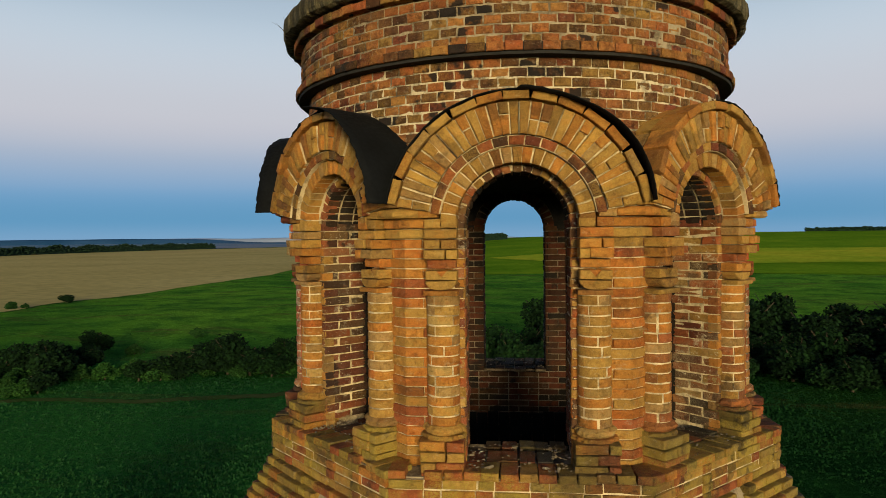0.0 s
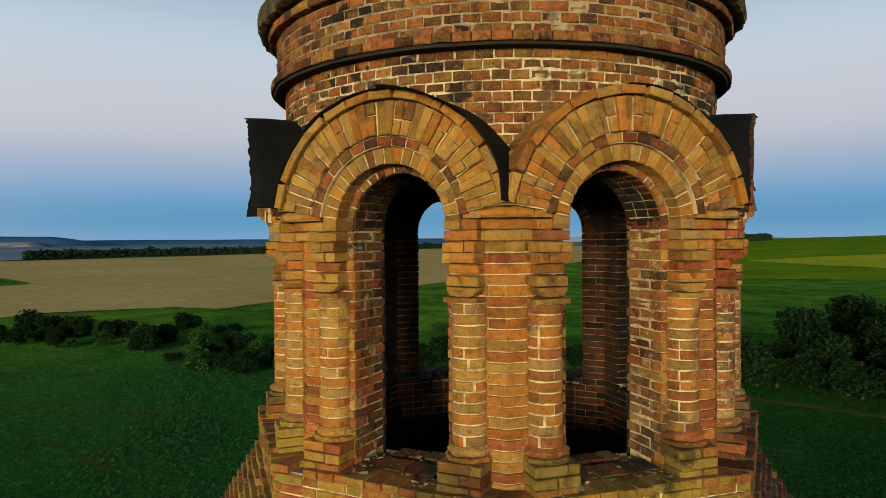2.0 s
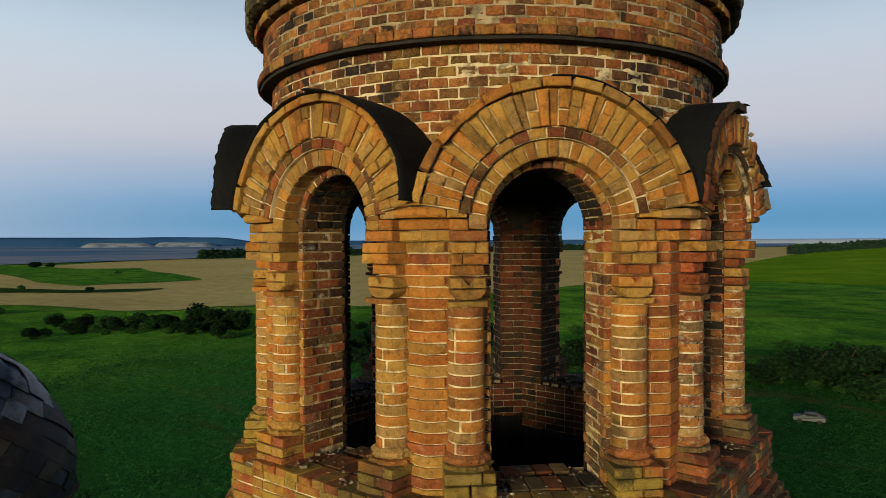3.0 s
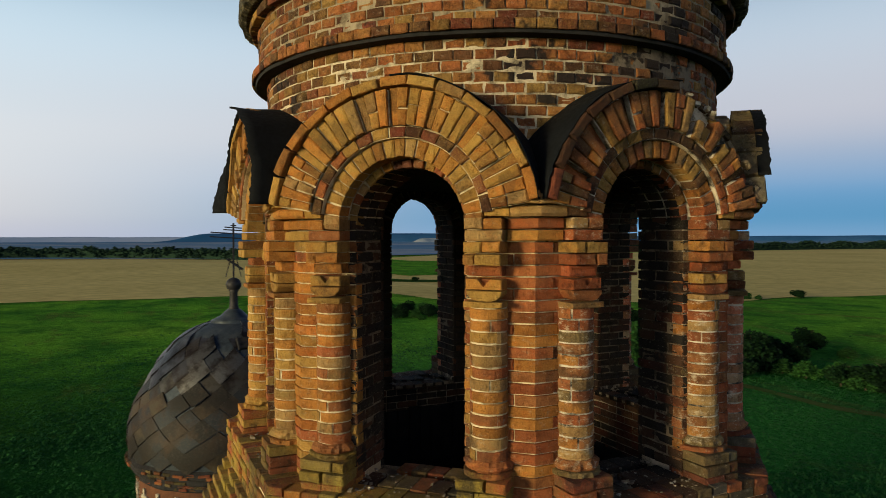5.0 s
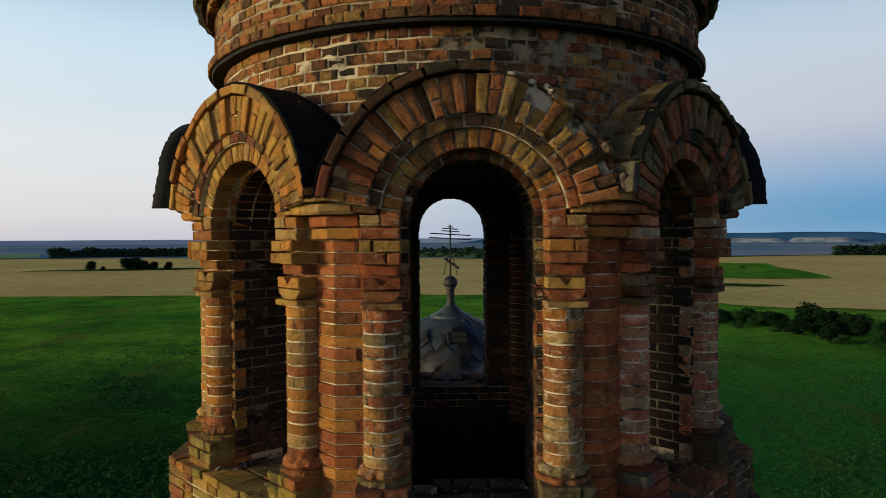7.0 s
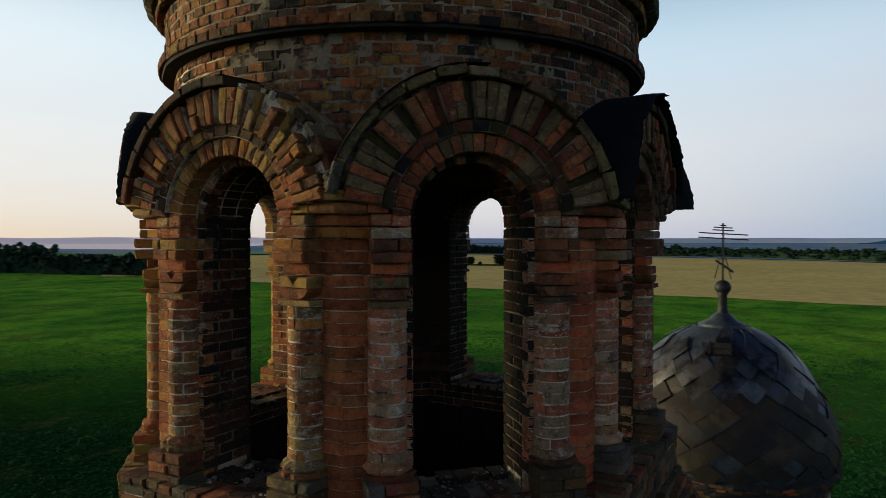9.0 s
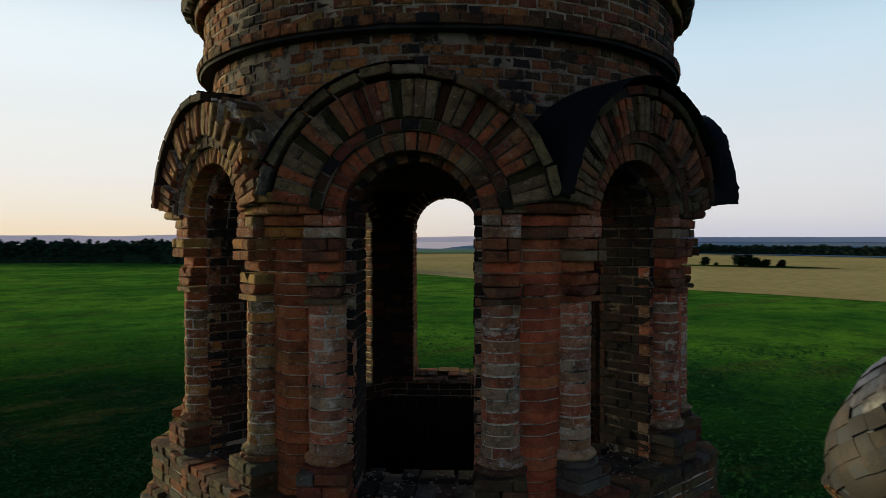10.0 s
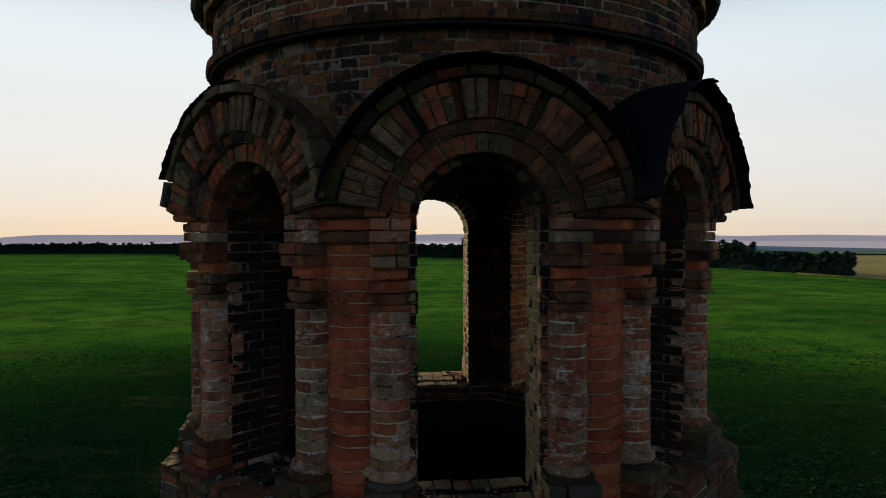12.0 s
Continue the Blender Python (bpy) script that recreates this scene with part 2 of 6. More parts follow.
M_DRUM_NI = brick_material("brick_drum_shaded_joined", [DEEP, UMBER, BROWN, DARK, (0.22, 0.075, 0.03), BROWN, DEEP, DARK, UMBER], grime=0.55, lichen_amount=0.25, island=True, lime=0.3, crust=0.95)
M_DRUM_I = brick_material("brick_drum_joined", DRUM_PAL, grime=0.4, lichen_amount=0.3, island=True, lime=0.35, crust=0.95, scab=0.6)
M_JAMB = brick_material("brick_brown_jamb", JAMB_PAL, lichen=(0.22, 0.19, 0.14), lichen_amount=0.3, grime=0.4, lime=0.9, bloom=(0.56, 0.49, 0.38), drift=4.0, crust=0.8)
M_JAMB_L = brick_material("brick_limed_jamb", [RED, (0.44, 0.17, 0.05), DEEP, UMBER, OCHRE, RED, RUST], lichen=(0.46, 0.37, 0.22), lichen_amount=0.7, grime=0.35, lime=1.0, bloom=(0.70, 0.60, 0.42), drift=5.0, crust=0.6)
# reveals and lining inside the openings: their shade is put into dark palettes
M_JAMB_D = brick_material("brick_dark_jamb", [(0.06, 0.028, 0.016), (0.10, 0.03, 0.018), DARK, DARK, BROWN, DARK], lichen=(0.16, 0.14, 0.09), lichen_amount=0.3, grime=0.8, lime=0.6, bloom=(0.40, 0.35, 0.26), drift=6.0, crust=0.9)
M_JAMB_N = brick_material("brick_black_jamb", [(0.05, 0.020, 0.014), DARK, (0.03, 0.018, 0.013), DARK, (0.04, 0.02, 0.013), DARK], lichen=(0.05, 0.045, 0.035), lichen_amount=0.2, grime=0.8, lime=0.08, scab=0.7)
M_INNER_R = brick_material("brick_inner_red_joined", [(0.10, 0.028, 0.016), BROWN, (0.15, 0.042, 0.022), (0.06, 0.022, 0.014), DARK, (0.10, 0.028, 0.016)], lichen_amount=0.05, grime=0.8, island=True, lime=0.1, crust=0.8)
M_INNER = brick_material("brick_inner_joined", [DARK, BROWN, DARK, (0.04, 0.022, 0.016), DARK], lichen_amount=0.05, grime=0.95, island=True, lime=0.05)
M_BASE = brick_material("brick_mossy_base", [RED, OCHRE, (0.34, 0.23, 0.05), (0.38, 0.26, 0.07), OCHRE, RED, (0.36, 0.24, 0.05), ORANGE], lichen=(0.38, 0.28, 0.045), lichen_amount=0.95, grime=0.75, crust=0.5)
M_BASE_N = brick_material("brick_mossy_base_dark", [BROWN, DULL, DEEP, SLATE, DEEP, RED, BROWN], lichen=(0.10, 0.095, 0.03), lichen_amount=0.8, grime=0.7, lime=0.4, crust=0.6)
# sills off the south bays, blackened to hold the shade of the openings
M_SILL = brick_material("brick_black_sill", [DARK, BROWN, (0.035, 0.03, 0.027), DARK, (0.05, 0.03, 0.02)], lichen=(0.06, 0.055, 0.03), lichen_amount=0.4, grime=0.7, lime=0.3, scab=0.5)
M_HOOD = brick_material("brick_mossy_hood", [DULL, SLATE, (0.24, 0.18, 0.10), BROWN, (0.19, 0.16, 0.10), DULL], lichen=(0.22, 0.19, 0.08), lichen_amount=0.6, grime=0.6, lime=0.5, bloom=(0.48, 0.42, 0.32), scab=0.7)
M_BARE = brick_material("brick_bare_extrados", [TAN, (0.40, 0.33, 0.24), GREY, (0.46, 0.36, 0.24), OCHRE, (0.36, 0.27, 0.16)], lichen=(0.28, 0.22, 0.11), lichen_amount=0.4, grime=0.35, lime=0.7, bloom=(0.60, 0.54, 0.45), drift=6.0)


def mortar_material(name, base, dark, amount):
    m, nt, b = material(name, 0.95)
    n1, n2 = noise_node(nt, 6.0, 8.0, 0.70), noise_node(nt, 40.0, 6.0, 0.7)
    col = mixc(nt, remap(nt, n1, 0.46, 0.60, 0.0, amount), base, dark)
    col = mixc(nt, remap(nt, n2, 0.4, 0.7, 0.0, 0.5), col, mixc(nt, 1.0, col, (0.6, 0.55, 0.5), "MULTIPLY"))
    nt.links.new(col, b.inputs["Base Color"])
    bump(nt, b, n2, 0.8, 0.01)
    return m


M_MORTAR = mortar_material("lime_mortar", (0.58, 0.48, 0.33), (0.04, 0.027, 0.018), 0.85)
# joints on shaded faces, their shade put into the mortar colour
M_MORTAR_H = mortar_material("lime_mortar_shaded", (0.20, 0.155, 0.11), (0.012, 0.010, 0.009), 0.95)
M_MORTAR_P = mortar_material("lime_mortar_weathered", (0.64, 0.51, 0.32), (0.09, 0.055, 0.026), 0.7)
M_MORTAR_N = mortar_material("lime_mortar_grey", (0.56, 0.47, 0.36), (0.02, 0.016, 0.013), 0.95)
# joints inside the belfry, toned down for its shade
M_MORTAR_I = mortar_material("lime_mortar_inside", (0.26, 0.20, 0.14), (0.02, 0.015, 0.012), 0.8)
M_MORTAR_D = mortar_material("lime_mortar_dirty", (0.34, 0.27, 0.18), (0.06, 0.04, 0.025), 0.7)
# infill for hollows, shade put into its near-black colour
M_NEARBLACK = mortar_material("near_black_infill", (0.028, 0.026, 0.027), (0.012, 0.012, 0.014), 0.7)


def tar_material():
    m, nt, b = material("black_roofing_sheet", 0.7)
    n1, n2 = noise_node(nt, 4.0, 6.0, 0.6), noise_node(nt, 30.0, 4.0, 0.6)
    nt.links.new(color_ramp(nt, n1, [(0.3, (0.002, 0.0025, 0.0035)), (0.7, (0.005, 0.006, 0.008))]), b.inputs["Base Color"])
    nt.links.new(remap(nt, n2, 0.3, 0.7, 0.7, 0.95), b.inputs["Roughness"])
    b.inputs["Specular IOR Level"].default_value = 0.15
    bump(nt, b, n1, 0.5, 0.02)
    return m


M_TAR = tar_material()


def plain(name, stops, scale, rough=0.85, metal=0.0, strength=0.4, dist=0.01, detail=7.0, scale2=None, world=True, spec=0.25):
    m, nt, b = material(name, rough, metal)
    b.inputs["Specular IOR Level"].default_value = spec
    n = noise_node(nt, scale, detail, 0.62, world=world)
    col = color_ramp(nt, n, stops)
    h = n
    if scale2:
        n2 = noise_node(nt, scale2, 5.0, 0.6, world=world)
        col = mixc(nt, remap(nt, n2, 0.35, 0.7, 0.0, 0.55), col, mixc(nt, 1.0, col, (0.5, 0.5, 0.5), "MULTIPLY"))
        h = mathn(nt, "ADD", n, n2)
    nt.links.new(col, b.inputs["Base Color"])
    bump(nt, b, h, strength, dist)
    return m




def cap_material():
    """Plaster under black crust, with pale streaks running down its edge."""
    m, nt, b = material("streaked_cap_plaster", 0.92)
    n1, n2, n3 = noise_node(nt, 14.0, 7.0, 0.7, stretch=(1, 1, 0.12)), noise_node(nt, 38.0, 6.0, 0.7), noise_node(nt, 3.0, 6.0, 0.6)
    col = color_ramp(nt, n1, [(0.34, (0.022, 0.019, 0.014)), (0.50, (0.085, 0.070, 0.038)), (0.62, (0.24, 0.19, 0.105)), (0.72, (0.36, 0.31, 0.21))])
    col = mixc(nt, remap(nt, n3, 0.48, 0.62, 0.0, 0.7), col, (0.05, 0.045, 0.022))
    col = mixc(nt, remap(nt, n2, 0.50, 0.66, 0.0, 0.7), col, mixc(nt, 1.0, col, (0.35, 0.33, 0.3), "MULTIPLY"))
    nt.links.new(col, b.inputs["Base Color"])
    bump(nt, b, mathn(nt, "ADD", n2, mathn(nt, "MULTIPLY", n1, 0.5)), 1.0, 0.04)
    return m


M_CAP = cap_material()
M_FLOOR = plain("near_black_depth", [(0.3, (0.012, 0.01, 0.009)), (0.7, (0.04, 0.034, 0.028))], 6.0)
M_DARKBOARD = plain("near_black_boards", [(0.3, (0.006, 0.006, 0.007)), (0.7, (0.016, 0.015, 0.015))], 5.0, scale2=40.0, spec=0.15)
M_RUBBLE = plain("pale_rubble", [(0.35, (0.09, 0.07, 0.05)), (0.55, (0.22, 0.17, 0.12)), (0.68, (0.50, 0.46, 0.40))], 11.0)
M_PLASTER = plain("crumbled_lime", [(0.3, (0.30, 0.25, 0.18)), (0.6, (0.55, 0.48, 0.38))], 12.0, scale2=50.0, strength=0.9, dist=0.02)


def sheet_material(name, palette, stain, rust, metal=0.1, rough=0.65):
    m, nt, b = material(name, rough, metal)
    rnd = nt.nodes.new("ShaderNodeObjectInfo").outputs["Random"]
    col = color_ramp(nt, rnd, [(k / len(palette), c) for k, c in enumerate(palette)], constant=True)
    n1, n2 = noise_node(nt, 1.6, 7.0, 0.65), noise_node(nt, 14.0, 6.0, 0.7)
    col = mixc(nt, remap(nt, n1, 0.45, 0.62, 0.0, rust), col, (0.050, 0.027, 0.014))
    col = mixc(nt, remap(nt, n2, 0.5, 0.72, 0.0, 0.5), col, (0.066, 0.058, 0.046))
    n3 = noise_node(nt, 0.8, 6.0, 0.6)
    col = mixc(nt, remap(nt, n3, 0.47, 0.58, 0.0, stain), col, (0.010, 0.009, 0.008))
    nt.links.new(col, b.inputs["Base Color"])
    bump(nt, b, n1, 0.4, 0.05)
    return m


M_SHEET = sheet_material("weathered_roof_metal", [(0.016, 0.018, 0.022), (0.030, 0.021, 0.014), (0.014, 0.009, 0.007), (0.052, 0.040, 0.024), (0.012, 0.010, 0.009), (0.022, 0.026, 0.032), (0.042, 0.028, 0.016)], 0.8, 0.8)
M_SHEET_TOP = sheet_material("grey_roof_metal", [(0.10, 0.105, 0.112), (0.13, 0.125, 0.118), (0.085, 0.085, 0.09), (0.17, 0.163, 0.15), (0.09, 0.08, 0.064), (0.11, 0.115, 0.118)], 0.75, 0.6, 0.75, 0.42)
M_LEAD = plain("blue_grey_roof_metal", [(0.3, (0.024, 0.031, 0.042)), (0.55, (0.060, 0.072, 0.086)), (0.75, (0.11, 0.11, 0.105))], 2.2, rough=0.5, metal=0.3, scale2=11.0)
M_IRON = plain("dark_iron", [(0.3, (0.015, 0.016, 0.02)), (0.7, (0.05, 0.045, 0.045))], 8.0, rough=0.6, metal=0.5)


def grass_material():
    m, nt, b = material("meadow_grass", 0.95)
    b.inputs["Specular IOR Level"].default_value = 0.0
    big, mid = noise_node(nt, 0.014, 6.0, 0.62), noise_node(nt, 0.075, 7.0, 0.68)
    tuft, blade = noise_node(nt, 0.8, 8.0, 0.75), noise_node(nt, 4.0, 6.0, 0.75)
    col = color_ramp(nt, big, [(0.32, (0.062, 0.205, 0.024)), (0.46, (0.100, 0.29, 0.030)), (0.56, (0.15, 0.37, 0.034)), (0.68, (0.19, 0.40, 0.038))])
    col = mixc(nt, remap(nt, mid, 0.44, 0.62, 0.0, 0.70), col, (0.020, 0.105, 0.022))
    # darker green round the church: shade between blades, seen from above
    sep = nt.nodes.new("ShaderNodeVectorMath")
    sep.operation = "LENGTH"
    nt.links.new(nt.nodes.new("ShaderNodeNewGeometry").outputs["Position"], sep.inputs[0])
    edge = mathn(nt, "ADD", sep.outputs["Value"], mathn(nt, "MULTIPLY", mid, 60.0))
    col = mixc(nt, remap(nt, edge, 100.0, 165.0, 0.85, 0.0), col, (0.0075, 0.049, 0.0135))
    # round patches: backlit shade painted to the south, darker north-east, lighter north-west
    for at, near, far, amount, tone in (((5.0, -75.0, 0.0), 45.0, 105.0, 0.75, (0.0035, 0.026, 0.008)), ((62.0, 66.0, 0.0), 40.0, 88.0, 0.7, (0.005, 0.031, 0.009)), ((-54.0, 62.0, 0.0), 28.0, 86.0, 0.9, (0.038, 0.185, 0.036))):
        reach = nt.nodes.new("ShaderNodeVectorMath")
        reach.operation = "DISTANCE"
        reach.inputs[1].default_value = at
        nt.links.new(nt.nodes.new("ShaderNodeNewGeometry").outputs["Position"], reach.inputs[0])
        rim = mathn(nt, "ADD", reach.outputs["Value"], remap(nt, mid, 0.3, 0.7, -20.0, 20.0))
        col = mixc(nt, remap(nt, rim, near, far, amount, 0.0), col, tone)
    # drier, straw-coloured drifts
    dry = noise_node(nt, 0.022, 8.0, 0.72, stretch=(1.0, 3.0, 1.0))
    col = mixc(nt, remap(nt, dry, 0.54, 0.64, 0.0, 0.55), col, (0.13, 0.12, 0.04))
    col = mixc(nt, remap(nt, tuft, 0.50, 0.68, 0.0, 0.70), col, mixc(nt, 1.0, col, (2.3, 2.1, 2.0), "MULTIPLY"))
    col = mixc(nt, remap(nt, blade, 0.46, 0.66, 0.0, 0.70), col, mixc(nt, 1.0, col, (0.35, 0.35, 0.35), "MULTIPLY"))
    nt.links.new(col, b.inputs["Base Color"])
    bump(nt, b, mathn(nt, "ADD", tuft, mathn(nt, "MULTIPLY", blade, 0.35)), 1.0, 0.9)
    return m


M_GRASS = grass_material()
M_LUSH = plain("bright_green_crop", [(0.3, (0.11, 0.25, 0.014)), (0.55, (0.18, 0.34, 0.018)), (0.75, (0.27, 0.40, 0.022))], 0.02, rough=0.95, scale2=0.3, strength=0.3, dist=0.2, spec=0.0)
M_YELLOW = plain("yellow_green_crop", [(0.35, (0.32, 0.48, 0.030)), (0.6, (0.54, 0.56, 0.040))], 0.02, rough=0.95, scale2=0.2, strength=0.3, dist=0.2, spec=0.0)
M_STUBBLE = plain("ripe_grain_field", [(0.3, (0.56, 0.44, 0.16)), (0.5, (0.67, 0.53, 0.20)), (0.7, (0.74, 0.60, 0.24))], 0.01, rough=0.95, scale2=0.15, strength=0.3, dist=0.2, spec=0.0)
M_EARTH = plain("trodden_earth_track", [(0.3, (0.045, 0.09, 0.018)), (0.7, (0.11, 0.12, 0.04))], 0.3, rough=0.95, spec=0.0)
# far land and hills: distance haze is put into the base colours
M_FARLAND = plain("far_fields_hazed", [(0.30, (0.10, 0.20, 0.34)), (0.48, (0.14, 0.25, 0.38)), (0.55, (0.30, 0.34, 0.40)), (0.66, (0.12, 0.22, 0.36))], 0.0016, rough=1.0, spec=0.0)
M_FARHILL = plain("far_wooded_hill_hazed", [(0.3, (0.022, 0.085, 0.20)), (0.6, (0.045, 0.12, 0.26))], 0.004, rough=1.0, spec=0.0)
M_PALEHILL = plain("far_hill_haze_pale", [(0.3, (0.33, 0.42, 0.58)), (0.6, (0.42, 0.48, 0.62))], 0.003, rough=1.0, spec=0.0)


def leaf_material(name, a, c):
    m, nt, b = material(name, 0.9)
    b.inputs["Specular IOR Level"].default_value = 0.1
    isl = nt.nodes.new("ShaderNodeNewGeometry").outputs["Random Per Island"]
    col = color_ramp(nt, isl, [(0.0, a), (1.0, c)])
    tint = nt.nodes.new("ShaderNodeObjectInfo").outputs["Random"]
    col = mixc(nt, remap(nt, tint, 0.5, 1.0, 0.0, 0.8), col, mixc(nt, 1.0, col, (1.5, 1.6, 1.3), "MULTIPLY"))
    n = noise_node(nt, 0.35, 4.0)
    nt.links.new(mixc(nt, remap(nt, n, 0.4, 0.65, 0.0, 0.6), col, mixc(nt, 1.0, col, (0.5, 0.55, 0.5), "MULTIPLY")), b.inputs["Base Color"])
    return m


M_LEAF = leaf_material("bush_leaves", (0.002, 0.009, 0.004), (0.010, 0.032, 0.009))
M_LEAF_PALE = leaf_material("pale_bush_leaves", (0.008, 0.034, 0.008), (0.030, 0.085, 0.018))
M_FARLEAF = leaf_material("belt_leaves", (0.008, 0.022, 0.016), (0.018, 0.040, 0.024))
M_BARK = plain("bark", [(0.3, (0.03, 0.022, 0.015)), (0.7, (0.09, 0.07, 0.05))], 5.0)
M_BLADE = leaf_material("grass_blades", (0.010, 0.058, 0.015), (0.026, 0.105, 0.028))
M_BLADE_DARK = leaf_material("dark_grass_blades", (0.005, 0.032, 0.008), (0.011, 0.055, 0.013))
# mauve, hazy green and pale tones here hold the haze of distance
M_MAUVE = plain("far_hill_haze_mauve", [(0.3, (0.60, 0.54, 0.58)), (0.6, (0.70, 0.62, 0.64))], 0.003, rough=1.0, spec=0.0)
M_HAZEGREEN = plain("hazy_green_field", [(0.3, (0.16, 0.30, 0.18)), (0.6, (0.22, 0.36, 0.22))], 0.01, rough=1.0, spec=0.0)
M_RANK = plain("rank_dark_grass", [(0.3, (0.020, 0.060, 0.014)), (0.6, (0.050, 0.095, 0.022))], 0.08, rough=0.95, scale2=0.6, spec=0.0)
M_HAZEPALE = plain("hazed_plain", [(0.3, (0.70, 0.64, 0.62)), (0.6, (0.78, 0.74, 0.70))], 0.002, rough=1.0, spec=0.0)
for far, tone, power in ((M_MAUVE, (1.0, 0.84, 0.86), 0.19), (M_HAZEPALE, (1.0, 0.92, 0.88), 0.36)):      # haze before the far backdrop, given as pale colour and a faint glow
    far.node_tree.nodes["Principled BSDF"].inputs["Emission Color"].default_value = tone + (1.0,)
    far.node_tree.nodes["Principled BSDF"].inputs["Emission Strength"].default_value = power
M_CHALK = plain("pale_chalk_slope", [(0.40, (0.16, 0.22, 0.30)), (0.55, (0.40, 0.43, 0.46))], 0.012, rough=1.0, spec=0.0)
M_WEED = leaf_material("dry_weed", (0.05, 0.09, 0.02), (0.14, 0.15, 0.06))
M_CARPAINT = plain("silver_car_paint", [(0.3, (0.06, 0.065, 0.07)), (0.7, (0.09, 0.095, 0.10))], 3.0, rough=0.5, metal=0.0, strength=0.02)
M_GLASS = plain("dark_car_glass", [(0.3, (0.01, 0.012, 0.015)), (0.7, (0.02, 0.022, 0.025))], 3.0, rough=0.1, strength=0.02)
M_RUBBER = plain("tyre_rubber", [(0.3, (0.012, 0.012, 0.012)), (0.7, (0.025, 0.025, 0.025))], 9.0)

# ---------------------------------------------------------------- building blocks
rng = random.Random(11)


def mesh_data(name, verts, faces, mat, smooth=False):
    me = bpy.data.meshes.new(name)
    me.from_pydata(verts, [], faces)
    me.materials.append(mat)
    if smooth:
        me.shade_smooth()
    me.update()
    return me


def part(name, geo, mat, parent=None, label="", m=None, smooth=False):
    """One mesh object, from a bmesh or from (verts, faces), under its thing or part."""
    if isinstance(geo, bmesh.types.BMesh):
        me = bpy.data.meshes.new(name)
        geo.normal_update()
        geo.to_mesh(me)
        geo.free()
        me.materials.append(mat)
        if smooth:
            me.shade_smooth()
    elif isinstance(geo, bpy.types.Mesh):
        me = geo
    else:
        me = mesh_data(name, geo[0], geo[1], mat, smooth)
    ob = new(name, me)
    if parent:
        ob.parent = parent
    if m is not None:
        ob.matrix_basis = m
    if label:
        tagged(ob, label)
    return ob


def box_geo(x0, x1, y0, y1, z0, z1):
    v = [(x, y, z) for z in (z0, z1) for y in (y0, y1) for x in (x0, x1)]
    return v, [(0, 2, 3, 1), (4, 5, 7, 6), (0, 1, 5, 4), (2, 6, 7, 3), (0, 4, 6, 2), (1, 3, 7, 5)]


def join_geo(list_of):
    verts, faces = [], []
    for v, f in list_of:
        o = len(verts)
        verts.extend(v)
        faces.extend([tuple(i + o for i in q) for q in f])
    return verts, faces


def brick_geo(w, d, h, seed):
    """A worn brick: back at y = 0, front at y = -d, with a chipped chamfer round the front."""
    r = random.Random(seed)
    b = min(0.0085, min(w, h) * 0.12)
    ring = [(-1, -1), (0, -1), (1, -1), (1, 0), (1, 1), (0, 1), (-1, 1), (-1, 0)]
    side = [(x * w / 2 + r.uniform(-1, 1) * 0.003, z * h / 2 + r.uniform(-1, 1) * 0.0028) for x, z in ring]
    verts = [(x * w / 2, 0.0, z * h / 2) for x, z in ring]
    verts += [(x, -d + b * r.uniform(0.6, 1.3), z) for x, z in side]
    for (x, z), (sx, sz) in zip(side, ring):
        k = b * r.uniform(0.5, 1.5) * (2.2 if r.random() < 0.2 else 1.0)
        verts.append((x - sx * k, -d + r.uniform(-0.002, 0.003), z - sz * k))
    faces = []
    for lo in (0, 8):
        faces += [(lo + i, lo + (i + 1) % 8, lo + 8 + (i + 1) % 8, lo + 8 + i) for i in range(8)]
    faces.append(tuple(range(16, 24)))
    return verts, faces


BRICKS = {}


def brick_mesh(w, d, h, mat, variant, taper=0.0):
    key = (round(w, 3), round(d, 2), round(h, 3), mat.name, variant, round(taper, 2))
    if key not in BRICKS:
        v, f = brick_geo(w, d, h, hash((key[0], key[1], key[2], variant)))
        if taper:
            v = [(x * (1 + z * taper), y, z) for x, y, z in v]
        BRICKS[key] = mesh_data("brick", v, f, mat)
    return BRICKS[key]


def brick(parent, w, d, h, m, mat, wild=1.0, name="brick", taper=0.0):
    """One brick as an object of its own, at the pose m in its parent's space, a little out of line."""
    w, d = round(w * 250) / 250, round(d, 2)
    ob = new(name, brick_mesh(w, d, h, mat, rng.randrange(4), taper))
    ob.parent = parent
    j = pose(rng.uniform(-1, 1) * 0.002 * wild, rng.uniform(-1, 1) * 0.006 * wild, rng.uniform(-1, 1) * 0.0015 * wild, rng.uniform(-1, 1) * 0.7 * wild, rng.uniform(-1, 1) * 0.6 * wild, rng.uniform(-1, 1) * 1.0 * wild)
    ob.matrix_basis = m @ j
    return ob


def placed(geo, m):
    v, f = geo
    return [tuple(m @ Vector(p)) for p in v], f


